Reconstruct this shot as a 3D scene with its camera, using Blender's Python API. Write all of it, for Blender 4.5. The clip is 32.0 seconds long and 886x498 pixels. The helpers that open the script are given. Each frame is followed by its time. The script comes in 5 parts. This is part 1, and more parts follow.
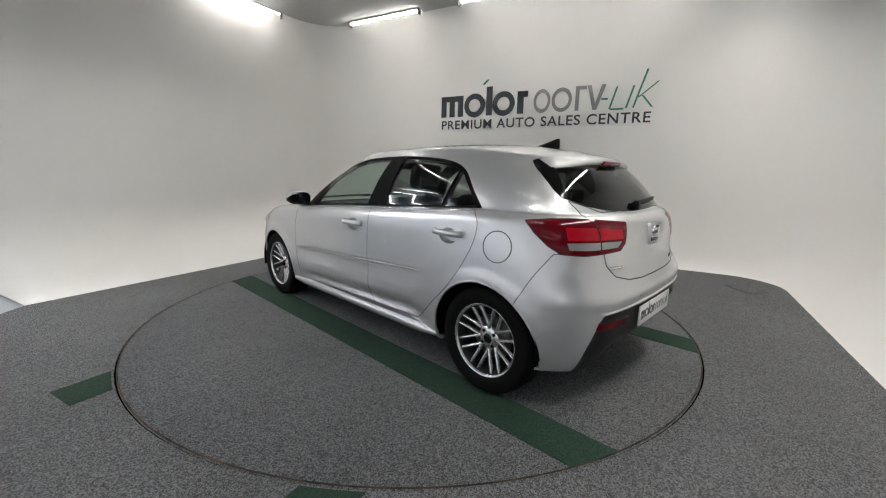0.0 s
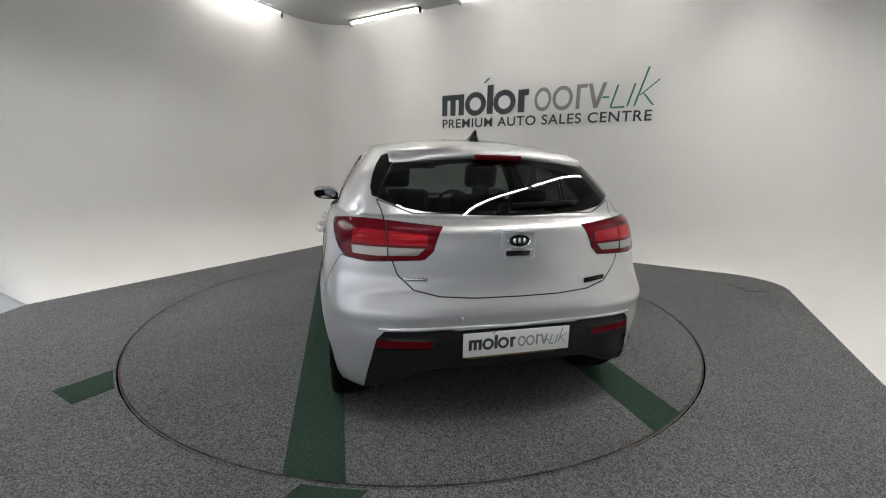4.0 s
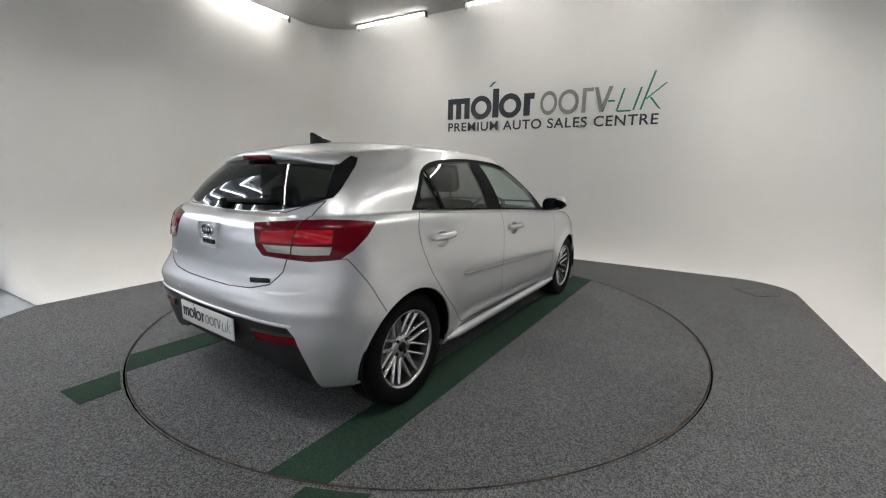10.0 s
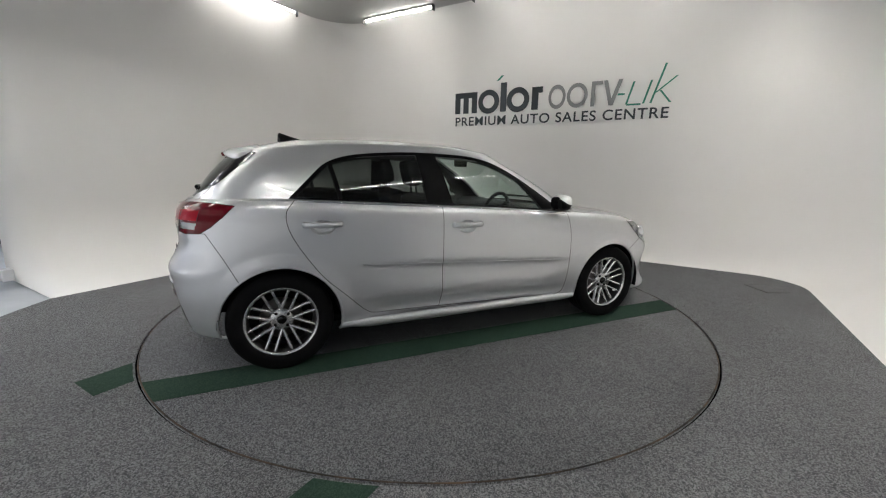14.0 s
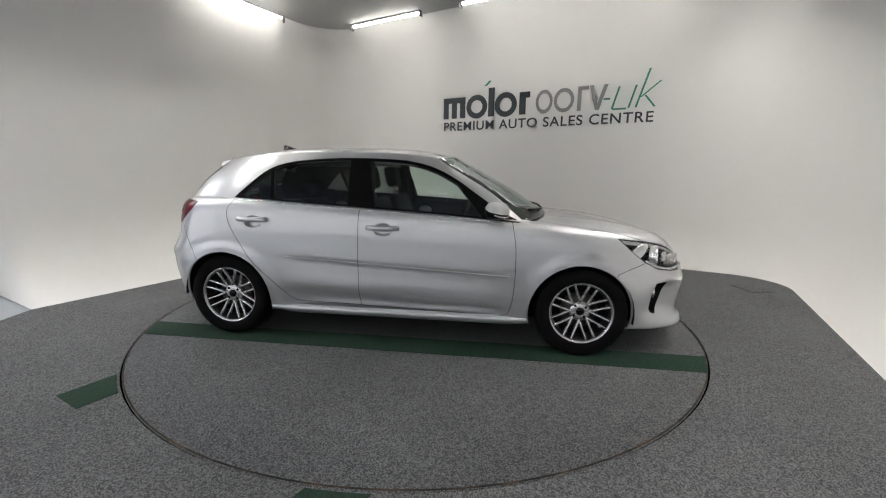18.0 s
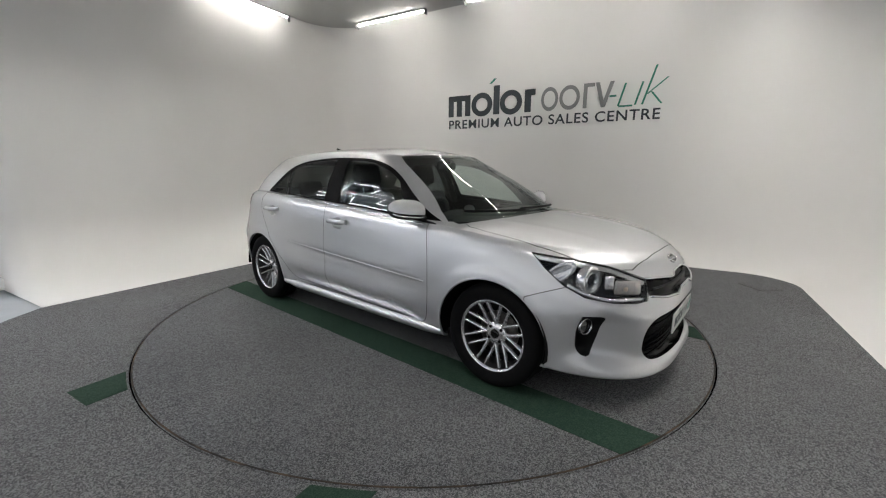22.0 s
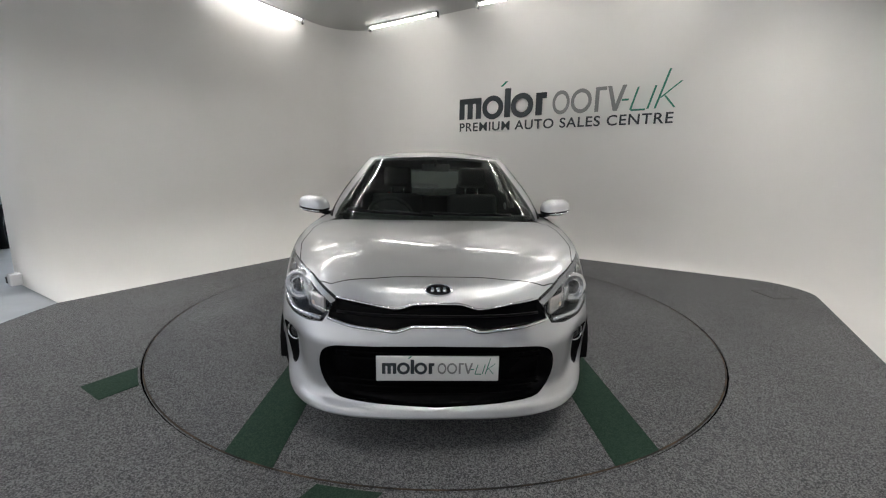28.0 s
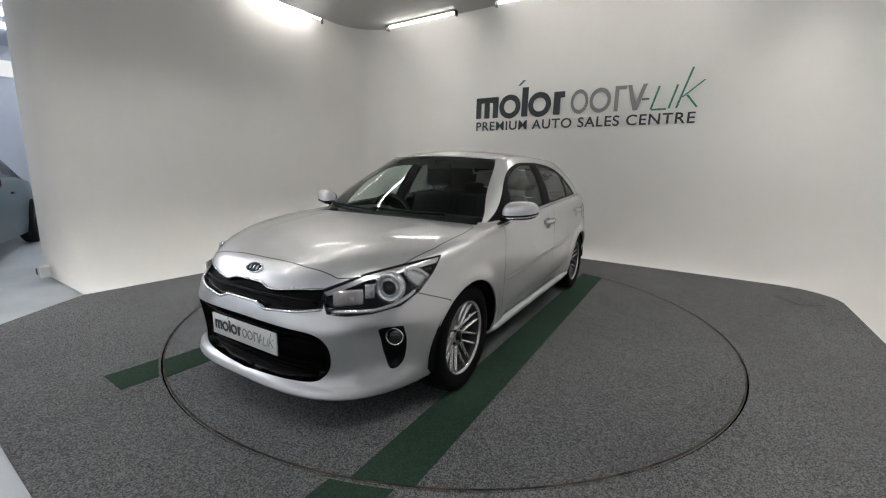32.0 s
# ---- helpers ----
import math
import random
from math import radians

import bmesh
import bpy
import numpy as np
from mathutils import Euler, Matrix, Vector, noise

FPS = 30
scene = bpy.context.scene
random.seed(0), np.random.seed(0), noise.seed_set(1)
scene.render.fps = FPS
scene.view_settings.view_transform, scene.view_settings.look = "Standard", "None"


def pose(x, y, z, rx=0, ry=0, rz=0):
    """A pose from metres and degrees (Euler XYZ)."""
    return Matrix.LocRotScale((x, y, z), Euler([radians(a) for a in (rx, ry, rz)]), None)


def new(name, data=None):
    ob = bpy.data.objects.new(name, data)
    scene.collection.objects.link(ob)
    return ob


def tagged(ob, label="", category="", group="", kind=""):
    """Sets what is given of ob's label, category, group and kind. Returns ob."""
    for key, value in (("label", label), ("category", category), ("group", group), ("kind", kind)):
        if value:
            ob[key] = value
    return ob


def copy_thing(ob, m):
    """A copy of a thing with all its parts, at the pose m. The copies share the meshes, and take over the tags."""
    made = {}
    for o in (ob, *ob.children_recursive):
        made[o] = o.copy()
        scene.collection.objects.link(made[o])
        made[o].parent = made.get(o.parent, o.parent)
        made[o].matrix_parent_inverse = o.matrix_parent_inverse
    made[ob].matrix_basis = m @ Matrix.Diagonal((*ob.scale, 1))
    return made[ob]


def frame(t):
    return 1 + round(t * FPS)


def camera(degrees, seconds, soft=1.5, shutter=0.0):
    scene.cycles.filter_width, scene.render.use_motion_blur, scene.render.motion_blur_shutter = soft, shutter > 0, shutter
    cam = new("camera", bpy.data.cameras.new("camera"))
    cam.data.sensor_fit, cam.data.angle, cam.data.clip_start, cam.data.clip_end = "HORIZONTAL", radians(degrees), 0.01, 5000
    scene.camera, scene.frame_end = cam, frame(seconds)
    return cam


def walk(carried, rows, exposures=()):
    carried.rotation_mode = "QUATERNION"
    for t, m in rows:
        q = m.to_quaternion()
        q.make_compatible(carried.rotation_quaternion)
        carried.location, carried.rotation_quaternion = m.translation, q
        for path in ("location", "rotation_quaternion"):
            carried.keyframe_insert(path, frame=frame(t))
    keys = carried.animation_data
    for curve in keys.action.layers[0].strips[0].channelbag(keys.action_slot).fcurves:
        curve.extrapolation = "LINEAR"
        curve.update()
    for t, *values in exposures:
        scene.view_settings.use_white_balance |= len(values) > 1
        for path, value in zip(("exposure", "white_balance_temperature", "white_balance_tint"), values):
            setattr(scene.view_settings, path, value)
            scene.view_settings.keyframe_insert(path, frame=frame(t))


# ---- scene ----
import functools

# ---- the camera: it stands still and turns a little on its stand ----
EYE = (0.0, -3.639, 1.236)
cam = camera(95.2, 32.0, soft=1.15)
TURNS = [
    (0, -3.07, -10.82, 1.15), (0.5, -3.11, -10.81, 1.01), (1, -3.16, -10.81, 0.87), (1.5, -3.17, -10.80, 0.74),
    (2, -3.15, -10.79, 0.67), (2.5, -3.10, -10.81, 0.66), (3, -3.04, -10.89, 0.74), (3.5, -2.99, -11.01, 0.93),
    (5.5, -2.89, -10.98, 1.19), (6, -2.84, -10.86, 1.15), (6.5, -2.76, -10.73, 1.13), (7, -2.66, -10.63, 1.10),
    (7.5, -2.60, -10.57, 1.09), (8, -2.57, -10.53, 1.08), (8.5, -2.51, -10.48, 1.05), (9, -2.38, -10.45, 1.08),
    (9.5, -2.26, -10.48, 1.14), (10, -2.20, -10.56, 1.17), (10.5, -2.17, -10.62, 1.18), (11, -2.11, -10.65, 1.18),
    (11.5, -2.01, -10.67, 1.18), (12, -1.87, -10.74, 1.21), (12.5, -1.71, -10.90, 1.22), (13, -1.53, -11.11, 1.19),
    (13.5, -1.34, -11.26, 1.16), (14, -1.20, -11.30, 1.10), (14.5, -1.13, -11.27, 1.03), (16.5, -1.55, -10.66, 0.67),
    (17, -1.98, -10.60, 0.64), (17.5, -2.35, -10.58, 0.63), (18, -2.61, -10.63, 0.65), (18.5, -2.68, -10.72, 0.64),
    (19, -2.58, -10.86, 0.63), (19.5, -2.39, -11.01, 0.62), (20, -2.17, -11.13, 0.59), (20.5, -1.99, -11.16, 0.53),
    (21, -1.89, -11.08, 0.48), (21.5, -1.85, -10.97, 0.44), (22, -1.87, -10.88, 0.44), (22.5, -1.92, -10.80, 0.49),
    (23, -1.89, -10.76, 0.57), (23.5, -1.73, -10.77, 0.64), (24, -1.47, -10.80, 0.72), (24.5, -1.21, -10.84, 0.81),
    (25, -1.04, -10.87, 0.89), (25.5, -0.97, -10.88, 0.92), (27.5, -0.76, -10.65, 0.98), (28, -0.60, -10.58, 1.05),
    (28.5, -0.40, -10.53, 1.12), (29, -0.15, -10.55, 1.21), (29.5, 0.14, -10.60, 1.30), (30, 0.46, -10.61, 1.38),
    (30.5, 0.78, -10.60, 1.46), (31, 1.05, -10.62, 1.52), (31.5, 1.28, -10.66, 1.54), (32, 1.51, -10.75, 1.53),
]


def aim(yaw, tilt, lean):
    return Matrix.Translation(EYE) @ pose(0, 0, 0, 90 + tilt, 0, yaw) @ pose(0, 0, 0, 0, 0, lean)


walk(cam, [(t, aim(y, p, r)) for t, y, p, r in TURNS], exposures=[(0, -0.07), (21, -0.08), (25, -0.14), (28, -0.19), (32, -0.20)])

# the turntable's heading, in degrees: an even turn, clockwise from above
SPIN = [(0, 133.0), (1, 125.2), (2, 117.4), (3, 109.5), (3.5, 105.5), (5.5, 89.6), (6, 85.6), (7, 77.5), (8, 69.6),
        (9, 61.6), (10, 53.8), (11, 46.0), (12, 38.4), (13, 30.7), (14, 22.7), (14.5, 18.6), (16.5, 2.2), (17, -1.9),
        (18, -10.1), (19, -18.1), (20, -26.0), (21, -33.8), (22, -41.4), (23, -49.1), (24, -56.8), (25, -64.5),
        (25.5, -68.4), (27.5, -84.7), (28, -88.7), (29, -96.7), (30, -104.4), (31, -112.0), (32, -119.3)]
CAR_OFFSET = (-0.06, -0.043)   # the car's middle on the turntable

# ---- the room's own axes: A runs along the side walls, B along the back wall ----
ROOM = radians(58)
A_DIR = Vector((math.cos(ROOM), math.sin(ROOM), 0))
B_DIR = Vector((math.sin(ROOM), -math.cos(ROOM), 0))


def room(a, b, z=0.0):
    return A_DIR * a + B_DIR * b + Vector((0, 0, z))


# axes of the back wall: local x along B, local y up, local z out of the wall towards the room
def on_back(a, b, z):
    m = Matrix((B_DIR, Vector((0, 0, 1)), -A_DIR)).transposed().to_4x4()
    return Matrix.Translation(room(a, b, z)) @ m


# room frame: local x along B, local y along A
def in_room(a, b, z, turn=0.0):
    m = Matrix((B_DIR, A_DIR, Vector((0, 0, 1)))).transposed().to_4x4()
    return Matrix.Translation(room(a, b, z)) @ m @ pose(0, 0, 0, 0, 0, turn)


# ---- light ----
world = bpy.data.worlds.new("world")
scene.world = world
world.use_nodes = True
world.node_tree.nodes["Background"].inputs["Color"].default_value = (0.80, 0.85, 0.95, 1)
world.node_tree.nodes["Background"].inputs["Strength"].default_value = 0.02
TUBE_POWER = 45.0
SLIM_POWER = 58.0
PANEL_POWER = 109.0
FILL_POWER = 0.6
SHOW_POWER = 9.0
ZIGZAG_POWER = 20.0

# ---- materials ----


def material(name, color, rough=0.5, metal=0.0, coat=0.0, **more):
    m = bpy.data.materials.new(name)
    m.use_nodes = True
    s = m.node_tree.nodes["Principled BSDF"].inputs
    s["Base Color"].default_value = (*color, 1)
    s["Roughness"].default_value = rough
    s["Metallic"].default_value = metal
    s["Coat Weight"].default_value = coat
    s["Coat Roughness"].default_value = 0.03
    for key, value in more.items():
        s[key.replace("_", " ")].default_value = value
    return m


def node(m, kind, **inputs):
    n = m.node_tree.nodes.new(kind)
    for key, value in inputs.items():
        n.inputs[key.replace("_", " ")].default_value = value
    return n


def wire(m, a, out, b, inp):
    m.node_tree.links.new(a.outputs[out], b.inputs[inp])


def vary(m, color, other, scale, low=0.4, high=0.6, detail=3.0, coords="Object", grain=0.5):
    """Mix two colours by noise; returns the colour mix node."""
    co = node(m, "ShaderNodeTexCoord")
    n = node(m, "ShaderNodeTexNoise", Scale=scale, Detail=detail, Roughness=grain)
    ramp = node(m, "ShaderNodeValToRGB")
    ramp.color_ramp.elements[0].position, ramp.color_ramp.elements[1].position = low, high
    ramp.color_ramp.elements[0].color, ramp.color_ramp.elements[1].color = (*color, 1), (*other, 1)
    wire(m, co, coords, n, "Vector")
    wire(m, n, "Fac", ramp, "Fac")
    return ramp


def bump(m, scale, strength, distance=0.002, detail=2.0):
    co = node(m, "ShaderNodeTexCoord")
    n = node(m, "ShaderNodeTexNoise", Scale=scale, Detail=detail)
    b = node(m, "ShaderNodeBump", Strength=strength, Distance=distance)
    wire(m, co, "Object", n, "Vector")
    wire(m, n, "Fac", b, "Height")
    wire(m, b, "Normal", m.node_tree.nodes["Principled BSDF"], "Normal")
    return m


def carpet_material(name, dark, light, patch):
    """Flecked needle-felt carpet: light and dark fibres, larger worn patches, rough pile."""
    m = material(name, dark, 0.95)
    s = m.node_tree.nodes["Principled BSDF"]
    co = node(m, "ShaderNodeTexCoord")
    cells = node(m, "ShaderNodeTexVoronoi", Scale=215.0)
    fleck = node(m, "ShaderNodeValToRGB")
    fleck.color_ramp.elements[0].position, fleck.color_ramp.elements[1].position = 0.30, 0.78
    fleck.color_ramp.elements[0].color, fleck.color_ramp.elements[1].color = (*dark, 1), (*light, 1)
    wire(m, co, "Object", cells, "Vector")
    wire(m, cells, "Color", fleck, "Fac")
    wear = vary(m, patch, (1, 1, 1), 0.9, 0.32, 0.72, 3.0)
    mix = node(m, "ShaderNodeMixRGB", Fac=1.0)
    mix.blend_type = "MULTIPLY"
    wire(m, fleck, "Color", mix, "Color1")
    wire(m, wear, "Color", mix, "Color2")
    wire(m, mix, "Color", s, "Base Color")
    s.inputs["Specular IOR Level"].default_value = 0.15
    return m


CARPET = carpet_material("grey_carpet", (0.066, 0.067, 0.070), (0.228, 0.231, 0.237), (0.80, 0.80, 0.81))
GREEN = carpet_material("green_carpet", (0.022, 0.049, 0.034), (0.040, 0.073, 0.053), (0.72, 0.74, 0.72))


def wall_material():
    m = material("white_wall_paint", (0.80, 0.79, 0.77), 0.75)
    wire(m, vary(m, (0.775, 0.765, 0.745), (0.815, 0.805, 0.79), 0.7, 0.3, 0.7), "Color",
         m.node_tree.nodes["Principled BSDF"], "Base Color")
    return bump(m, 55.0, 0.12, 0.001)


WALL = wall_material()
CEILING = bump(material("grey_ceiling", (0.42, 0.42, 0.41), 0.8), 30.0, 0.1, 0.001)
SHOWFLOOR = material("grey_painted_floor", (0.36, 0.39, 0.42), 0.35)
wire(SHOWFLOOR, vary(SHOWFLOOR, (0.32, 0.35, 0.38), (0.40, 0.43, 0.46), 1.6), "Color",
     SHOWFLOOR.node_tree.nodes["Principled BSDF"], "Base Color")
SHOWWALL = bump(material("pale_blue_wall", (0.36, 0.40, 0.48), 0.6), 40.0, 0.1, 0.001)


def glow_material(name, color, strength):
    m = material(name, (0.9, 0.9, 0.9), 0.4)
    s = m.node_tree.nodes["Principled BSDF"].inputs
    s["Emission Color"].default_value = (*color, 1)
    s["Emission Strength"].default_value = strength
    return m


TUBE = glow_material("lit_tube", (1.0, 0.967, 0.915), TUBE_POWER)
SLIMTUBE = glow_material("lit_slim_tube", (1.0, 0.967, 0.915), SLIM_POWER)
PANELTUBE = glow_material("unseen_overhead_tube", (1.0, 0.967, 0.918), PANEL_POWER)
SHOWTUBE = glow_material("lit_showroom_tube", (1.0, 0.975, 0.94), SHOW_POWER)
ZIGTUBE = glow_material("lit_zigzag_tube", (1.0, 0.98, 0.95), ZIGZAG_POWER)
# glow of the added sheet behind the camera, a fill light
SHOPFRONT_FILL = glow_material("shopfront_fill_glow", (0.98, 0.98, 0.97), FILL_POWER)
BRACKET = material("dark_bracket", (0.06, 0.06, 0.06), 0.6)
# black without sheen, for the shade down in the turntable's gap
RING_DARK = material("gap_shade_black", (0.003, 0.003, 0.003), 1.0, Specular_IOR_Level=0.0)
RUST = bump(material("worn_steel_edge", (0.040, 0.028, 0.020), 0.8, 0.2), 60.0, 0.4, 0.001)
wire(RUST, vary(RUST, (0.012, 0.011, 0.010), (0.105, 0.066, 0.038), 7.0, 0.38, 0.70, 5.0), "Color", RUST.node_tree.nodes["Principled BSDF"], "Base Color")


def paint_material():
    m = material("silver_metallic_paint", (0.67, 0.678, 0.692), 0.37, 0.70, 1.0, Coat_IOR=1.75)
    s = m.node_tree.nodes["Principled BSDF"]
    flake = vary(m, (0.61, 0.618, 0.634), (0.72, 0.728, 0.744), 900.0, 0.35, 0.65, 1.0)
    wire(m, flake, "Color", s, "Base Color")
    s.inputs["Coat Roughness"].default_value = 0.015
    return m


PAINT = paint_material()
BLACK_TRIM = bump(material("black_textured_plastic", (0.004, 0.004, 0.0045), 0.50, Specular_IOR_Level=0.12), 260.0, 0.25, 0.001)
VALANCE = bump(material("dark_grey_grained_plastic", (0.012, 0.012, 0.013), 0.48, Specular_IOR_Level=0.30), 260.0, 0.25, 0.001)
BLACK_GLOSS = material("gloss_black_plastic", (0.004, 0.004, 0.0045), 0.10, Specular_IOR_Level=0.32)
BLACK_FRAME = material("black_window_frame", (0.003, 0.003, 0.0035), 0.5, Specular_IOR_Level=0.06)
GRILLE_BLACK = material("deep_black_grille", (0.003, 0.003, 0.0035), 0.25, Specular_IOR_Level=0.08)
SEAM = material("shut_gap", (0.010, 0.010, 0.011), 0.7)
RUBBER = bump(material("tyre_rubber", (0.005, 0.005, 0.0055), 0.70, Specular_IOR_Level=0.10), 180.0, 0.2, 0.001)
ALLOY = bump(material("machined_alloy", (0.62, 0.62, 0.625), 0.27, 0.85), 300.0, 0.05, 0.0005)
# darker copy of the alloy: shade between the spokes put into its colour
ALLOY_SHADED = material("shadowed_alloy", (0.035, 0.035, 0.037), 0.45, 0.7)
STEEL = material("brake_steel", (0.12, 0.115, 0.11), 0.45, 0.9)
CHROME = material("chrome", (0.78, 0.79, 0.80), 0.06, 1.0)
PLATE_WHITE = material("white_plate", (0.80, 0.80, 0.79), 0.25)
PLATE_DARK = material("slate_lettering", (0.030, 0.038, 0.046), 0.45)
PLATE_GREY = material("grey_lettering", (0.24, 0.245, 0.245), 0.5)
SIGN_GREEN = material("green_lettering", (0.030, 0.215, 0.150), 0.45)
YELLOW = material("yellow_strip", (0.16, 0.095, 0.03), 0.5)
SEAT = bump(material("dark_seat_fabric", (0.010, 0.010, 0.011), 0.9), 320.0, 0.4, 0.001)
DASH = bump(material("dash_plastic", (0.010, 0.010, 0.011), 0.6), 200.0, 0.2, 0.001)
LINING = material("grey_headlining", (0.24, 0.24, 0.235), 0.9)


def glass_material(name, tint, rough=0.0):
    """Thin window glass: mostly clear with a tint, a mirror at grazing angles."""
    m = bpy.data.materials.new(name)
    m.use_nodes = True
    t = m.node_tree
    t.nodes.remove(t.nodes["Principled BSDF"])
    clear = node(m, "ShaderNodeBsdfTransparent", Color=(*tint, 1))
    gloss = node(m, "ShaderNodeBsdfGlossy", Color=(0.9, 0.92, 0.92, 1), Roughness=rough)
    facing = node(m, "ShaderNodeLayerWeight", Blend=0.5)
    power = node(m, "ShaderNodeMath")
    power.operation = "POWER"
    power.inputs[1].default_value = 5.0
    gain = node(m, "ShaderNodeMath")
    gain.operation = "MULTIPLY_ADD"
    gain.inputs[1].default_value, gain.inputs[2].default_value = 0.92, 0.055
    mix = node(m, "ShaderNodeMixShader")
    wire(m, facing, "Facing", power, 0)
    wire(m, power, "Value", gain, 0)
    wire(m, gain, "Value", mix, "Fac")
    t.links.new(clear.outputs[0], mix.inputs[1])
    t.links.new(gloss.outputs[0], mix.inputs[2])
    t.links.new(mix.outputs[0], t.nodes["Material Output"].inputs["Surface"])
    return m


GLASS = glass_material("tinted_glass", (0.76, 0.84, 0.80))
SCREEN = glass_material("windscreen_glass", (0.64, 0.71, 0.68))
PRIVACY = glass_material("privacy_glass", (0.25, 0.27, 0.26))
REAR_GLASS = glass_material("dark_rear_glass", (0.155, 0.17, 0.165))
LENS = glass_material("clear_lens", (0.90, 0.91, 0.92))
RED_LENS = material("red_lamp_lens", (0.120, 0.002, 0.007), 0.06, 0.0, 0.1, Specular_IOR_Level=0.18)
RED_BRIGHT = material("bright_red_lamp_lens", (0.40, 0.005, 0.014), 0.06, 0.0, 0.1, Specular_IOR_Level=0.25)
CLEAR_LAMP = material("clear_lamp_lens", (0.36, 0.335, 0.325), 0.14, 0.4, 0.8)
AMBER = material("pale_lamp_block", (0.66, 0.61, 0.59), 0.16, 0.55, 1.0)
LAMP_DARK = material("lamp_bowl", (0.022, 0.022, 0.024), 0.20, 0.3)
LAMP_GREY = material("pale_lamp_trim", (0.55, 0.55, 0.56), 0.20, 0.6)
LAMP_SILVER = material("lamp_reflector", (0.80, 0.80, 0.81), 0.14, 0.75)
AMBER_BULB = material("amber_bulb", (0.45, 0.33, 0.27), 0.3)
LAMP_LENS = material("projector_glass", (0.025, 0.025, 0.028), 0.04, 0.2, 1.0)
TEAL = material("teal_car_paint", (0.022, 0.055, 0.052), 0.35, 0.2, 0.35)

# ---- mesh helpers ----


def link(name, bm, mat, parent=None, label="", smooth=True):
    me = bpy.data.meshes.new(name)
    bm.to_mesh(me)
    bm.free()
    for p in me.polygons:
        p.use_smooth = smooth
    me.materials.append(mat)
    ob = new(name, me)
    ob.parent = parent
    if label:
        ob["label"] = label
    return ob


def part(name, bm, mat, parent, label="", smooth=True):
    return link(name, bm, mat, parent, label, smooth)


def empty(name):
    return new(name)


def slab(sx, sy, sz, bevel=0.0, segments=2, at=(0, 0, 0), turn=None):
    """A bevelled block whose base stands on z = 0 of its own frame."""
    bm = bmesh.new()
    bmesh.ops.create_cube(bm, size=1.0)
    for v in bm.verts:
        v.co = Vector((v.co.x * sx, v.co.y * sy, (v.co.z + 0.5) * sz))
    if bevel > 0:
        bmesh.ops.bevel(bm, geom=bm.edges[:], offset=bevel, segments=segments, profile=0.6, affect="EDGES")
    m = Matrix.Translation(at) @ (turn if turn else Matrix())
    bm.transform(m)
    return bm


def prism(points, depth, bevel=0.0):
    """A flat outline in x, y raised by depth along z."""
    bm = bmesh.new()
    f = bm.faces.new([bm.verts.new((x, y, 0)) for x, y in points])
    if f.normal.z < 0:
        f.normal_flip()
    r = bmesh.ops.extrude_face_region(bm, geom=[f])
    bmesh.ops.translate(bm, verts=[g for g in r["geom"] if isinstance(g, bmesh.types.BMVert)], vec=(0, 0, depth))
    bmesh.ops.recalc_face_normals(bm, faces=bm.faces[:])
    if bevel > 0:
        top = [e for e in bm.edges if all(abs(v.co.z - depth) < 1e-6 for v in e.verts)]
        bmesh.ops.bevel(bm, geom=top, offset=bevel, segments=2, profile=0.5, affect="EDGES")
    return bm


def lathe(profile, segments=48, axis="y"):
    """Turn a profile of (radius, height) about an axis; closed where the radius is zero."""
    bm = bmesh.new()
    rings = []
    for r, h in profile:
        ring = []
        for i in range(segments):
            a = 2 * math.pi * i / segments
            u, w = r * math.cos(a), r * math.sin(a)
            ring.append(bm.verts.new((u, h, w) if axis == "y" else (u, w, h)))
        rings.append(ring)
    for a, b in zip(rings[:-1], rings[1:]):
        for i in range(segments):
            j = (i + 1) % segments
            bm.faces.new((a[i], a[j], b[j], b[i]))
    bmesh.ops.remove_doubles(bm, verts=bm.verts[:], dist=1e-5)
    bmesh.ops.recalc_face_normals(bm, faces=bm.faces[:])
    return bm


def rod(points, radius, sides=8, closed=False, flat=1.0):
    """A round bar along a chain of points."""
    bm = bmesh.new()
    pts = [Vector(p) for p in points]
    n = len(pts)
    rings = []
    for i, p in enumerate(pts):
        a = pts[i - 1] if (i > 0 or closed) else p
        b = pts[(i + 1) % n] if (i < n - 1 or closed) else p
        d = (b - a).normalized() if (b - a).length > 1e-9 else Vector((1, 0, 0))
        u = d.cross(Vector((0, 0, 1)))
        if u.length < 1e-3:
            u = d.cross(Vector((0, 1, 0)))
        u.normalize()
        w = d.cross(u)
        rings.append([bm.verts.new(p + (u * math.cos(2 * math.pi * k / sides) + w * math.sin(2 * math.pi * k / sides) * flat) * radius)
                      for k in range(sides)])
    for i in range(n if closed else n - 1):
        a, b = rings[i], rings[(i + 1) % n]
        for k in range(sides):
            bm.faces.new((a[k], a[(k + 1) % sides], b[(k + 1) % sides], b[k]))
    if not closed:
        bm.faces.new(rings[0][::-1])
        bm.faces.new(rings[-1])
    bmesh.ops.recalc_face_normals(bm, faces=bm.faces[:])
    return bm


def join(*many):
    out = bmesh.new()
    for bm in many:
        me = bpy.data.meshes.new("piece")
        bm.to_mesh(me)
        bm.free()
        out.from_mesh(me)
        bpy.data.meshes.remove(me)
    return out


def moved(bm, m):
    bm.transform(m)
    return bm


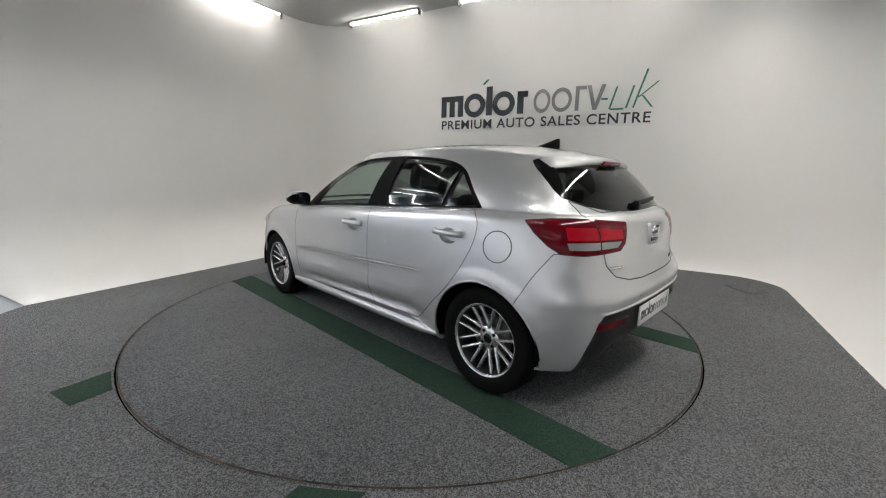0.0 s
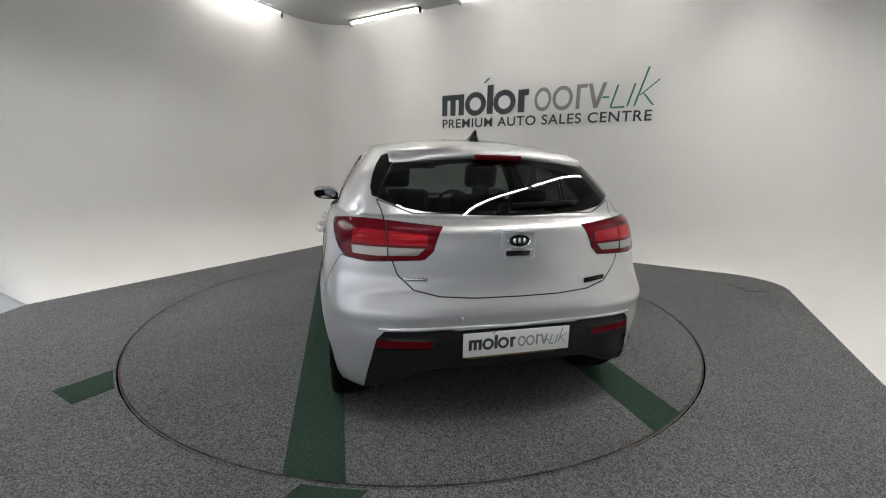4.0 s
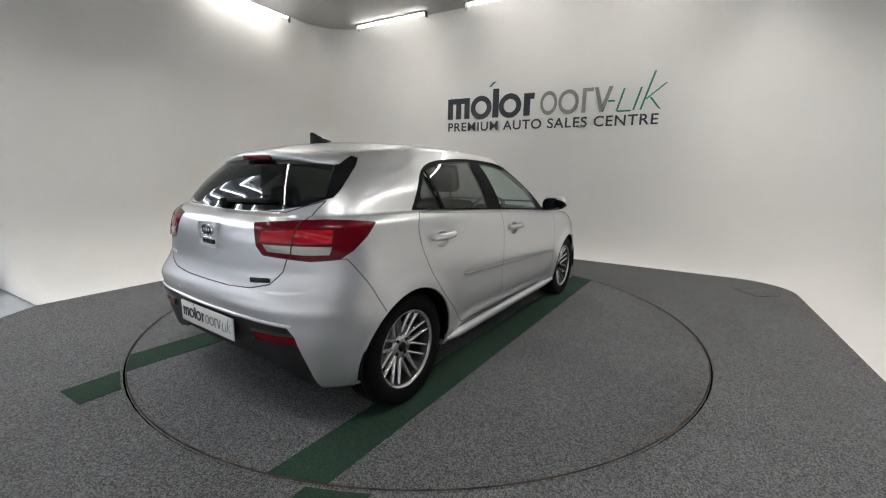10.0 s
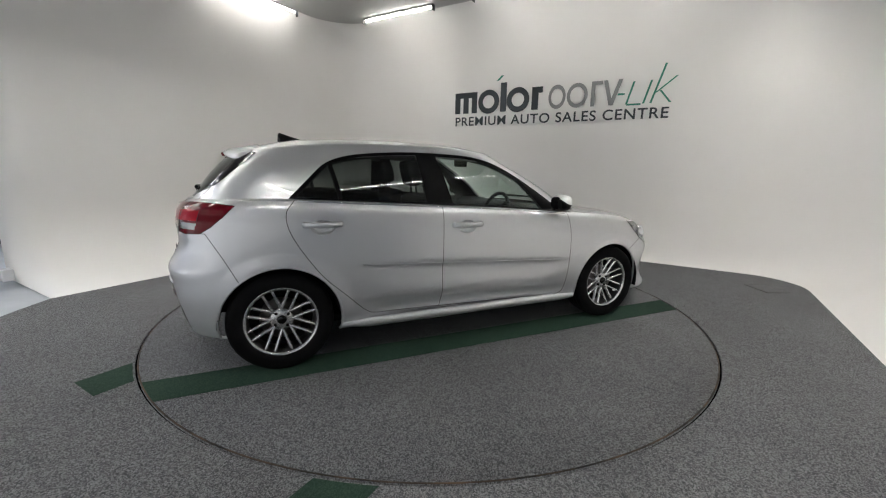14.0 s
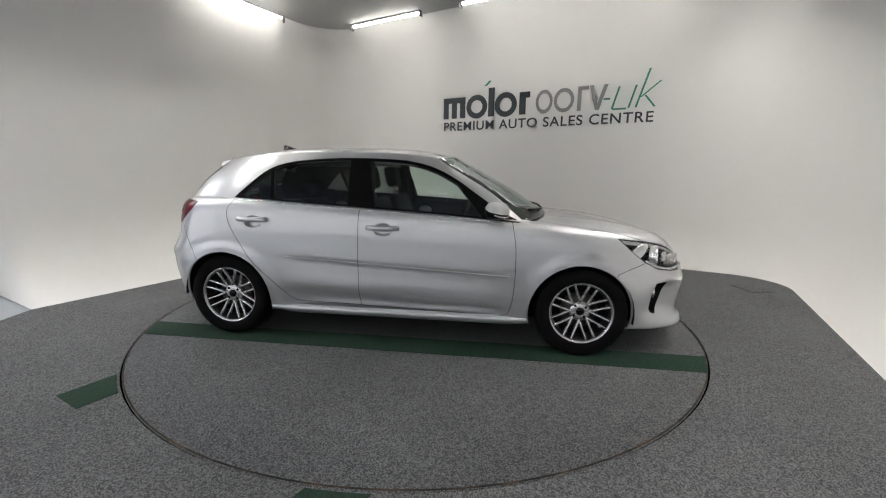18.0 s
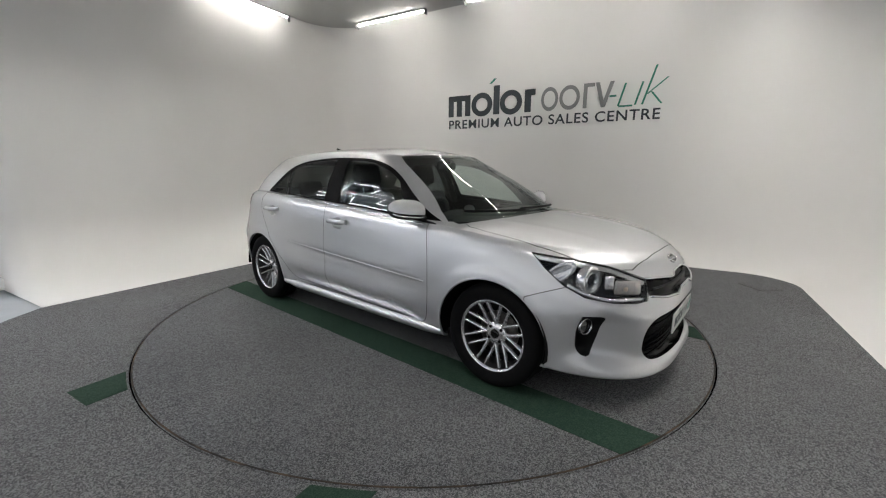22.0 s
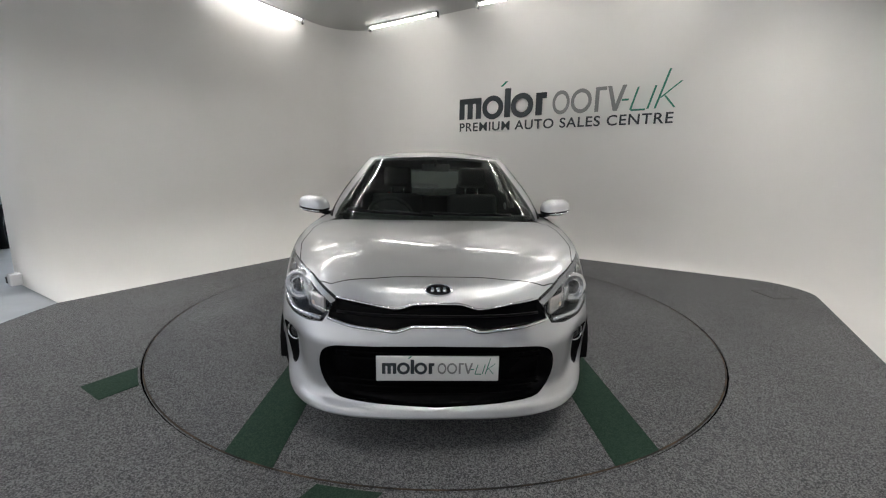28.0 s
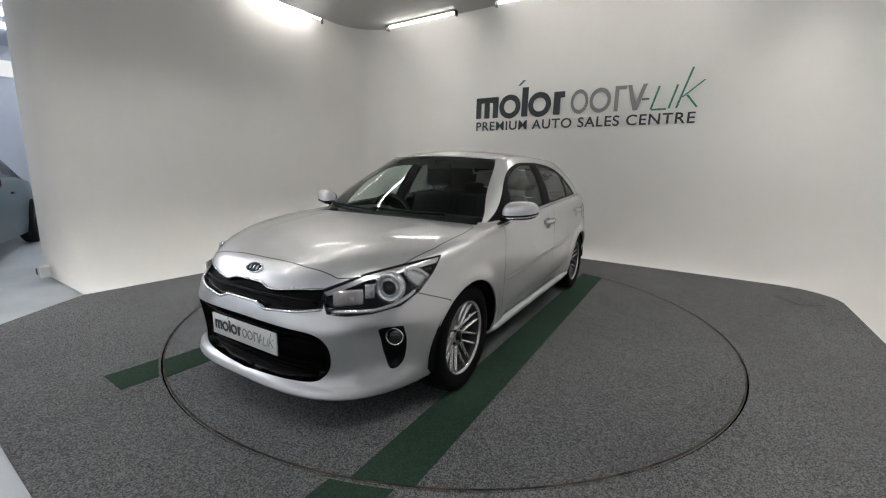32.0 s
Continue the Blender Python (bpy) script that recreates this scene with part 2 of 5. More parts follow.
def spline(points, n):
    """Smooth samples through the points (Catmull-Rom, even in index)."""
    p = [np.array(q, float) for q in points]
    p = [2 * p[0] - p[1]] + p + [2 * p[-1] - p[-2]]
    out = []
    for k in range(n):
        s = k / (n - 1) * (len(p) - 3)
        i = min(int(s), len(p) - 4)
        t = s - i
        a, b, c, d = p[i:i + 4]
        out.append(0.5 * (2 * b + (c - a) * t + (2 * a - 5 * b + 4 * c - d) * t * t + (3 * b - a - 3 * c + d) * t ** 3))
    return out


# ---- the cove: one white surface that sweeps up from the carpet's edge to the ceiling ----
CEIL = 3.66


def corner_path(left, back, right, front, radius, steps=14):
    """Plan outline from the front of the left wall round the back to the front of the right wall."""
    pts = [(a, left) for a in np.linspace(front, back - radius, 24)]
    for k in range(1, steps):
        t = math.pi / 2 * k / steps
        pts.append((back - radius + radius * math.sin(t), left + radius - radius * math.cos(t)))
    pts += [(back, b) for b in np.linspace(left + radius, right - radius, 30)]
    for k in range(1, steps):
        t = math.pi / 2 * k / steps
        pts.append((back - radius + radius * math.cos(t), right - radius + radius * math.sin(t)))
    pts += [(a, right) for a in np.linspace(back - radius, front, 24)]
    return pts


FOOT = corner_path(-2.95, 3.13, 3.19, -1.89, 0.55)
FACE = corner_path(-3.83, 3.45, 3.95, -1.89, 0.75)
TOP = corner_path(-3.78, 2.72, 3.90, -1.89, 0.75)


def cove():
    bm = bmesh.new()
    levels = []
    for k in range(15):
        t = math.pi / 2 * k / 14
        levels.append(("low", math.sin(t) ** 1.0, 0.80 * (1 - math.cos(t))))
    levels += [("mid", 0, z) for z in np.linspace(1.0, 2.66, 7)]
    for k in range(1, 13):
        t = math.pi / 2 * k / 12
        levels.append(("high", 1 - math.cos(t), 2.66 + (CEIL - 2.66) * math.sin(t)))
    rows = []
    for kind, f, z in levels:
        row = []
        for p, q, r in zip(FOOT, FACE, TOP):
            if kind == "low":
                a, b = p[0] + (q[0] - p[0]) * f, p[1] + (q[1] - p[1]) * f
            elif kind == "mid":
                a, b = q
            else:
                a, b = q[0] + (r[0] - q[0]) * f, q[1] + (r[1] - q[1]) * f
            row.append(bm.verts.new(room(a, b, z)))
        rows.append(row)
    for u, w in zip(rows[:-1], rows[1:]):
        for i in range(len(u) - 1):
            bm.faces.new((u[i], u[i + 1], w[i + 1], w[i]))
    inner = bm.faces[:]
    bmesh.ops.recalc_face_normals(bm, faces=inner)
    if inner[0].normal.dot(-room(*FOOT[0]) + Vector((0, 0, 3))) < 0:
        bmesh.ops.reverse_faces(bm, faces=inner)
    # outer side and end caps give the wall its thickness
    outer = [[bm.verts.new(room(a + da, b + db, z)) for (a, b), (da, db) in
              zip(FACE, [(0, -0.36) if q[1] < -3.8 else (0, 0.12) if q[1] > 3.9 else (0.12, 0) for q in FACE])]
             for z in (0.0, CEIL)]
    n = len(FACE)
    for i in range(n - 1):
        bm.faces.new((outer[0][i], outer[0][i + 1], outer[1][i + 1], outer[1][i]))
    for i in (0, n - 1):
        bm.faces.new([r[i] for r in rows] + [outer[1][i], outer[0][i]])
    return tagged(link("wall_cove", bm, WALL), "smooth white painted studio wall curving down to the carpet", "wall", kind="structure")


cove()


def flat(name, outline, z, thick, mat, label, category):
    """A level sheet over an outline given in room coordinates, with its top at z."""
    bm = prism([(room(a, b).x, room(a, b).y) for a, b in outline], thick)
    moved(bm, Matrix.Translation((0, 0, z - thick)))
    return tagged(link(name, bm, mat, smooth=False), label, category, kind="structure")


# showroom floor under everything
flat("ground", [(-10.8, -16), (9, -16), (9, 14), (-10.8, 14)], -0.012, 0.10, SHOWFLOOR, "pale grey painted showroom floor", "floor")


# carpet, with a round hole for the turntable
def carpet():
    outline = [(-1.89, -2.97), (-2.83, -2.26), (-2.83, 3.24)] + [(a, b) for a, b in FOOT[::-1]]
    edge = []
    for (a0, b0), (a1, b1) in zip(outline, outline[1:] + outline[:1]):
        k = max(1, int(math.hypot(a1 - a0, b1 - b0) / 0.25))
        edge += [(a0 + (a1 - a0) * i / k, b0 + (b1 - b0) * i / k) for i in range(k)]
    pts = [room(a, b) for a, b in edge]
    pts.sort(key=lambda p: math.atan2(p.y, p.x))
    bm = bmesh.new()
    rows = []
    for f, z in ((0.0, -0.03), (0.0, 0.0), (0.33, 0.0), (0.66, 0.0), (1.0, 0.0), (1.0, -0.012)):
        row = []
        for p in pts:
            d = p.length
            r = RADIUS + 0.004 + (d - RADIUS - 0.004) * f
            row.append(bm.verts.new((p.x / d * r, p.y / d * r, z)))
        rows.append(row)
    for u, w in zip(rows[:-1], rows[1:]):
        for i in range(len(u)):
            j = (i + 1) % len(u)
            bm.faces.new((u[i], u[j], w[j], w[i]))
    bmesh.ops.recalc_face_normals(bm, faces=bm.faces[:])
    return tagged(link("carpet", bm, CARPET, smooth=False), "flecked dark grey carpet round the turntable", "carpet", kind="structure")


RADIUS = 2.25
carpet()


def arc_end(b, sign):
    return sign * math.sqrt((RADIUS + 0.014) ** 2 - b * b)


# the two green runs on the fixed carpet lead onto the turntable
for lo, hi in ((-0.93, -0.68), (0.77, 1.02)):
    pts = [(-2.35, lo), (-2.35, hi)] + [(arc_end(b, -1), b) for b in np.linspace(hi, lo, 6)]
    tagged(flat("floor_stripe", pts, 0.003, 0.006, GREEN, "dark green carpet strip beside the turntable", "stripe"), group="fixed stripes")

# floor hatch in the far corner
hatch = empty("floor_hatch")
tagged(hatch, "small square carpet-covered floor hatch with a worn edge", "floor hatch")
hatch.matrix_world = Matrix.Translation((3.66, 0.58, 0.0)) @ pose(0, 0, 0, 0, 0, 2)
part("hatch_lid", slab(0.24, 0.30, 0.006, 0.002), CARPET, hatch)
part("hatch_rim", join(*[slab(sx, sy, 0.007, 0.001, 1, at) for sx, sy, at in
                         ((0.256, 0.006, (0, 0.154, 0)), (0.256, 0.006, (0, -0.154, 0)), (0.006, 0.302, (0.125, 0, 0)), (0.006, 0.302, (-0.125, 0, 0)))]),
     BRACKET, hatch)

# ceiling over the studio, and the wider showroom shell behind the camera
flat("ceiling", [(-3.3, -3.95)] + [(a, b) for a, b in TOP] + [(-3.3, 4.05)], CEIL + 0.14, 0.14, CEILING, "flat grey studio ceiling", "ceiling")
flat("ceiling_showroom", [(-10.8, -16), (9, -16), (9, 14), (-10.8, 14)], 4.6, 0.10, SHOWWALL, "high pale showroom ceiling", "ceiling")


def wall(name, a0, b0, a1, b1, h, mat, label, thick=0.15, z=-0.1):
    d = room(a1, b1) - room(a0, b0)
    bm = slab(d.length, thick, h - z, 0.0)
    ob = link(name, bm, mat, smooth=False)
    ob.matrix_world = Matrix.Translation((room(a0, b0) + room(a1, b1)) / 2 + Vector((0, 0, z))) @ pose(0, 0, 0, 0, 0, math.degrees(math.atan2(d.y, d.x)))
    return tagged(ob, label, "wall", kind="structure")


wall("wall_west", -10.8, -15.9, 9, -15.9, 4.5, SHOWWALL, "pale showroom wall")
# the shopfront and its glowing sheet are unseen additions that fill light from behind
wall("wall_south", -9.9, -16, -9.9, 14, 0.5, SHOWWALL, "low pale wall under the added unseen shopfront windows")
wall("wall_lintel", -9.9, -16, -9.9, 14, 4.5, SHOWWALL, "pale wall over the added unseen shopfront windows", z=3.3)
for b in np.linspace(-15.9, 13.9, 11):
    tagged(link("window_post", slab(0.10, 0.12, 2.8, 0.008, 1), SHOWWALL), "slim pale post of the added unseen shopfront", "post", "shopfront posts", "structure").matrix_world = in_room(-9.9, b, 0.5)
wall("backdrop", -10.6, -16, -10.6, 14, 3.6, SHOPFRONT_FILL, "unseen glowing sheet added outside the shopfront as fill light", z=0.2)
wall("wall_east", -10.8, 13.9, 9, 13.9, 4.5, SHOWWALL, "pale showroom wall")
wall("wall_north", 8.9, -16, 8.9, 14, 4.5, SHOWWALL, "pale showroom wall")
wall("wall_screen", -4.5, -9.0, 8.8, -9.0, 2.71, SHOWWALL, "blue-grey showroom screen wall")
wall("wall_header", -4.5, -9.0, 8.8, -9.0, 2.99, WALL, "white boxed header over the screen wall", 0.19, 2.71)
wall("wall_partition", 3.2, -8.9, 3.2, -4.35, 2.9, SHOWWALL, "blue-grey showroom partition wall")


# ---- light tubes along the top of the studio walls ----
def tube_light(wide=0.036):
    t = empty("tube_light")
    tagged(t, "long lit white tube light under the ceiling edge", "tube light", group="studio tubes")
    part("diffuser", slab(1.30, wide, 0.030 * wide / 0.036, 0.33 * wide, 3, (0, 0, 0.046 - 0.030 * wide / 0.036)), TUBE if wide > 0.02 else SLIMTUBE, t, "glowing white diffuser")
    part("tray", slab(1.36, 0.075 if wide > 0.02 else 0.020, 0.02, 0.004, 1, (0, 0, 0.046)), CEILING, t, "thin grey metal tray")
    for x in (-0.682, 0.682):
        part("end_bracket", slab(0.010, 0.085 if wide > 0.02 else 0.05, 0.085, 0.003, 1, (x, 0, -0.02)), BRACKET, t, "dark end bracket")
    return t


first = tube_light()
first.matrix_world = in_room(2.56, -2.37, CEIL - 0.068)
for b in (-0.33, 1.35):
    copy_thing(first, in_room(2.56, b, CEIL - 0.068))
slim = tube_light(0.014)
slim.matrix_world = in_room(0.95, -3.62, 3.525, 90)


# ---- unseen tubes in deep trays, added under the ceiling along both side walls for light ----
def unseen_tray_light():
    t = empty("unseen_tray_light")
    tagged(t, "unseen lit ceiling tube set deep in a grey metal tray", "tube light", group="tray lights")
    part("diffuser", slab(1.46, 0.060, 0.02, 0.006, 2, (0, 0, 0.05)), PANELTUBE, t, "glowing white diffuser")
    part("tray_side", slab(1.50, 0.008, 0.09, 0.002, 1, (0, 0.042, 0.0)), CEILING, t)
    part("tray_side", slab(1.50, 0.008, 0.09, 0.002, 1, (0, -0.042, 0.0)), CEILING, t)
    part("tray_end", slab(0.008, 0.076, 0.09, 0.002, 1, (0.751, 0, 0.0)), CEILING, t)
    part("tray_end", slab(0.008, 0.076, 0.09, 0.002, 1, (-0.751, 0, 0.0)), CEILING, t)
    part("tray_back", slab(1.51, 0.092, 0.006, 0.0, 1, (0, 0, 0.0915)), CEILING, t)
    return t


tray = unseen_tray_light()
tray.matrix_world = in_room(-1.5, 2.75, CEIL - 0.10, 90)
for a, b in ((0.1, 2.75), (1.7, 2.75), (0.15, -2.3), (-1.45, -2.3), (-3.05, -2.3)):
    copy_thing(tray, in_room(a, b, CEIL - 0.10, 90))
# one more runs crosswise over the front edge of the carpet
copy_thing(tray, in_room(-2.95, 1.5, CEIL - 0.10, 0))


# ---- zigzag tubes under the higher showroom ceiling, beside the studio ----
def zigzag(a, b, turn):
    z = empty("zigzag_light")
    tagged(z, "bright white tube of a zigzag ceiling light", "tube light", group="zigzag tubes")
    part("diffuser", slab(1.5, 0.06, 0.05, 0.015, 2), ZIGTUBE, z)
    z.matrix_world = in_room(a, b, 4.40, turn)
    return z


made = zigzag(-6.5, -5.6, 28)
for row, b in enumerate((-5.6, -7.2, -8.8, -10.4, -12.0, -13.6)):
    for k in range(12):
        if row or k:
            copy_thing(made, in_room(-6.5 + 0.74 * k, b, 4.40, 28 if k % 2 == 0 else -28))

# ---- a row of straight tubes in the showroom behind the camera ----
row_tube = empty("straight_light")
tagged(row_tube, "long lit white showroom ceiling tube", "tube light", group="showroom tubes")
part("diffuser", slab(1.5, 0.07, 0.05, 0.015, 2), SHOWTUBE, row_tube)
part("housing", slab(1.56, 0.10, 0.03, 0.005, 1, (0, 0, 0.052)), CEILING, row_tube)
row_tube.matrix_world = in_room(-6.8, -4.4, 3.8)
for a in (-6.8, -8.4):
    for b in (-4.4, -2.6, -0.8, 1.0, 2.8, 4.6):
        if (a, b) != (-6.8, -4.4):
            copy_thing(row_tube, in_room(a, b, 3.8))

# ---- the wall's end: a socket box at its foot ----
box = empty("socket_box")
tagged(box, "small white socket box with a black plug at the wall end", "socket box")
box.matrix_world = in_room(-1.97, -3.80, 0.05)
part("housing", slab(0.11, 0.09, 0.12, 0.012), PLATE_WHITE, box)
part("plug", slab(0.07, 0.07, 0.07, 0.012, 2, (-0.09, -0.01, 0.01)), BLACK_TRIM, box, "black rubber plug")

# ---- the turntable ----
def turntable():
    t = empty("turntable")
    tagged(t, "round carpeted car turntable set flush into the floor", "turntable")
    part("deck", lathe([(0, 0.0), (0.8, 0.0), (1.6, 0.0), (RADIUS - 0.008, 0.0), (RADIUS - 0.006, -0.05), (0, -0.05)], 160, "z"), CARPET, t)
    part("edge_ring", lathe([(RADIUS - 0.017, 0.0012), (RADIUS - 0.008, 0.0012), (RADIUS - 0.008, -0.01), (RADIUS - 0.017, -0.01)], 160, "z"),
         RUST, t, "worn dark steel edge")
    for lo, hi in ((0.735, 0.985), (-0.985, -0.735)):
        pts = []
        for y in np.linspace(lo, hi, 7):
            pts.append((math.sqrt((RADIUS - 0.016) ** 2 - y * y), y))
        pts += [(-x, y) for x, y in pts[::-1]]
        part("stripe", moved(prism(pts, 0.004), Matrix.Translation((0, 0, -0.001))), GREEN, t, "dark green carpet wheel strip", False)
    return t


table = turntable()
# a strip whose black colour stands for shade, as the gap itself is shallow
gap = tagged(link("floor_gap", lathe([(RADIUS - 0.02, -0.011), (RADIUS + 0.02, -0.011)], 160, "z"), RING_DARK),
             "black strip for the shade in the gap round the turntable", "gap", kind="structure")

# ---- the car: x forward, y to its left, origin on the ground midway between the axles ----
HUB_X, HUB_Y, TYRE_R = 1.29, 0.734, 0.306
BELT = [(2.05, 0.762), (1.90, 0.782), (1.50, 0.842), (1.10, 0.893), (0.80, 0.915), (0.24, 0.950), (-0.13, 0.972),
        (-0.73, 1.005), (-1.20, 1.030), (-1.50, 1.030), (-1.85, 1.018)]
SPINE = [(2.02, 0.762), (1.95, 0.785), (1.80, 0.838), (1.60, 0.876), (1.40, 0.902), (1.20, 0.922), (1.00, 0.938)]
ROOF = [(0.45, 1.350), (0.30, 1.385), (0.10, 1.412), (-0.30, 1.433), (-0.70, 1.434), (-1.05, 1.418), (-1.35, 1.380), (-1.60, 1.335)]


@functools.lru_cache(maxsize=None)
def fair(points):
    """A smooth curve through a profile's points, finely sampled: cubic pieces with averaged slopes."""
    x, y = np.array(points, float)[::-1].T
    d = np.diff(y) / np.diff(x)
    h = np.diff(x)
    m = np.concatenate([[d[0]], (d[:-1] * h[1:] + d[1:] * h[:-1]) / (h[:-1] + h[1:]), [d[-1]]])
    xs = np.linspace(x[0], x[-1], 600)
    i = np.clip(np.searchsorted(x, xs) - 1, 0, len(h) - 1)
    t = (xs - x[i]) / h[i]
    ys = ((2 * t ** 3 - 3 * t ** 2 + 1) * y[i] + (t ** 3 - 2 * t ** 2 + t) * h[i] * m[i]
          + (-2 * t ** 3 + 3 * t ** 2) * y[i + 1] + (t ** 3 - t ** 2) * h[i] * m[i + 1])
    return xs, ys


def along(table_of, x):
    xs, ys = fair(tuple(table_of))
    return float(np.interp(x, xs, ys))


def ring(xf, xr, width, sf, sr, pf, qf, pr, qr, counts=(44, 56, 40)):
    """Half a plan outline (y >= 0) from the nose round the side to the tail: a rounded front, a side, a rounded rear."""
    def cap(xs, xe, p, q, n, flip):
        ph = np.linspace(0, math.pi / 2, 600)
        x = xs + (xe - xs) * np.cos(ph) ** (2 / p)
        y = width * np.sin(ph) ** (2 / q)
        d = np.concatenate([[0], np.cumsum(np.hypot(np.diff(x), np.diff(y)))])
        s = np.linspace(0, d[-1], n + 1)
        c = np.stack([np.interp(s, d, x), np.interp(s, d, y)], 1)
        return c[::-1] if flip else c
    f = cap(sf, xf, pf, qf, counts[0], False)
    r = cap(sr, xr, pr, qr, counts[2], True)
    m = np.stack([np.linspace(sf, sr, counts[1] + 1), np.full(counts[1] + 1, width)], 1)
    return np.concatenate([f, m[1:-1], r])


# body levels: front x, rear x, half width, heights at nose, side and tail (None: a share of the way up to the belt)
LOWER = [(2.070, -1.765, 0.790, 0.192, 0.205, 0.225), (2.108, -1.848, 0.822, 0.192, 0.215, 0.238), (2.104, -1.882, 0.834, 0.222, 0.250, 0.30),
         (2.085, -1.897, 0.846, 0.29, 0.33, 0.39), (2.100, -1.909, 0.858, 0.40, 0.43, 0.47), (2.115, -1.912, 0.864, 0.50, 0.53, 0.54)]
UPPER = [(2.110, -1.902, 0.866, 0.20), (2.095, -1.877, 0.866, 0.40), (2.070, -1.865, 0.862, 0.60), (2.040, -1.862, 0.854, 0.78),
         (2.005, -1.841, 0.838, 0.92), (1.965, -1.794, 0.812, 1.0)]


# the doors' relief, by height over the crease: a ledge, a shallow hollow, a swell low down, and the tuck towards the sill
HOLLOW = spline([(-0.42, -0.050), (-0.36, -0.043), (-0.30, -0.030), (-0.255, -0.013), (-0.225, 0.000), (-0.19, 0.006), (-0.14, 0.004), (-0.08, -0.003),
                 (-0.03, -0.006), (-0.010, -0.004), (0.012, 0.003), (0.05, 0.003), (0.12, 0.0), (0.20, 0.0)], 120)
HOLLOW = ([p[0] for p in HOLLOW], [p[1] for p in HOLLOW])


def crease(x):
    return 0.630 - 0.0494 * (x + 0.80)


def lerp(a, b, t):
    return a + (b - a) * t


def smooth01(x, lo, hi):
    t = np.clip((x - lo) / (hi - lo), 0, 1)
    return t * t * (3 - 2 * t)


def body_rings():
    """Rows of points from the sill to the roof's middle, each row one half outline."""
    rows = []
    keys = []
    for xf, xr, w, zf, zs, zr in LOWER:
        keys.append((xf, xr, w, zf, zs, zr, 0.0))
    for xf, xr, w, f in UPPER:
        keys.append((xf, xr, w, 0.50, 0.53, 0.54, f))
    fine = spline(keys, (len(keys) - 1) * 7 + 1)
    for xf, xr, w, zf, zs, zr, f in fine:
        up = max(0.0, f)
        chin = 1 - smooth01(zf, 0.17, 0.32)
        c = ring(xf, xr, w, lerp(0.80, 0.86, up), -0.90, lerp(3.6, 3.1, up) + 0.5 * chin, lerp(3.2, 2.3, up) + 0.2 * chin, lerp(5.9, 4.4, smooth01(up, 0.1, 0.9)), lerp(3.7, 3.2, smooth01(up, 0.1, 0.9)))
        z = []
        for x, y in c:
            base = zs + (zf - zs) * smooth01(x, 1.25, 1.95) + (zr - zs) * smooth01(-x, 1.30, 1.75)
            z.append(base + (along(BELT, x) - base) * up)
        z = np.array(z)
        # the doors: a crease, a hollow below it, a swell and a tuck towards the sill
        door = smooth01(c[:, 0], -0.90, -0.60) * (1 - smooth01(c[:, 0], 0.62, 0.84))
        c[:, 1] += door * np.interp(z - crease(c[:, 0]), HOLLOW[0], HOLLOW[1])
        # flared lips over the wheels
        for cx in (1.275, -1.285):
            r = np.hypot(c[:, 0] - cx, z - 0.30)
            c[:, 1] += 0.012 * (1 - smooth01(r, 0.375, 0.435)) * smooth01(z, 0.22, 0.32) * smooth01(c[:, 1], 0.60, 0.72)
        # the tail's lower edge rises between its corners
        z = z + 0.09 * smooth01(-c[:, 0], 1.50, 1.75) * (1 - smooth01(c[:, 1], 0.36, 0.68)) * (1 - np.clip((z - 0.235) / 0.30, 0, 1))
        # the nose: a hollow beside each fog lamp
        front = smooth01(c[:, 0], 1.55, 1.75)
        c[:, 0] -= front * 0.072 * np.exp(-((c[:, 1] - 0.675) / 0.070) ** 2 - ((z - 0.405) / 0.120) ** 4)
        # a lip along the nose's lower edge
        c[:, 0] += front * 0.016 * (1 - smooth01(z, 0.222, 0.248)) * (1 - smooth01(c[:, 1], 0.55, 0.74))
        # the tail: a ledge above the plate and a waist under the lamps
        back = smooth01(-c[:, 0], 1.50, 1.75)
        c[:, 0] -= back * (0.016 * np.exp(-((z - 0.625) / 0.045) ** 2) - 0.012 * np.exp(-((z - 0.76) / 0.06) ** 2))
        rows.append(np.column_stack([c, z]))
    shoulder = rows[-1]
    g0 = ring(1.075, -1.765, 0.782, 0.55, -1.05, 2.6, 3.2, 4.0, 3.4)
    g0z = np.array([max(along(BELT, x) + 0.008, 0) for x, y in g0])
    nose = smooth01(g0[:, 0], 0.75, 1.02)
    g0z = g0z + nose * (0.920 + 0.012 * (1 - (g0[:, 1] / 0.80) ** 2) - g0z)
    # bonnet and scuttle, between the shoulder and the foot of the glass
    for u in np.linspace(0, 1, 17)[1:]:
        p = lerp(shoulder[:, :2], g0, u)
        z = lerp(shoulder[:, 2], g0z, u)
        crown = np.array([along(SPINE, x) for x in p[:, 0]])
        edge = np.array([along(BELT, x) for x in p[:, 0]])
        half = np.maximum(0.25, 0.82 * (1 - np.clip((p[:, 0] - 1.05) / 0.98, 0, 1) ** 3.4) ** 0.5)
        ridge = 0.44 - 0.10 * np.clip((p[:, 0] - 1.0) / 0.95, 0, 1)
        bonnet = edge + (crown - edge) * (1 - np.clip(p[:, 1] / half, 0, 1) ** 3.2) + 0.0022 * np.exp(-((p[:, 1] - ridge) / 0.045) ** 2)
        w = smooth01(p[:, 0], 0.86, 1.12) * np.sin(np.pi * u) ** 0.25 if u < 1 else 0 * z
        rows.append(np.column_stack([p, lerp(z, bonnet, w)]))
    # glasshouse
    g1 = ring(0.345, -1.505, 0.565, 0.02, -1.05, 2.6, 3.0, 3.8, 3.0)
    roofz = np.array([along(ROOF, x) - 0.055 for x, y in g1])
    roofz = roofz + 0.045 * (1 - (g1[:, 1] / 0.565) ** 2)
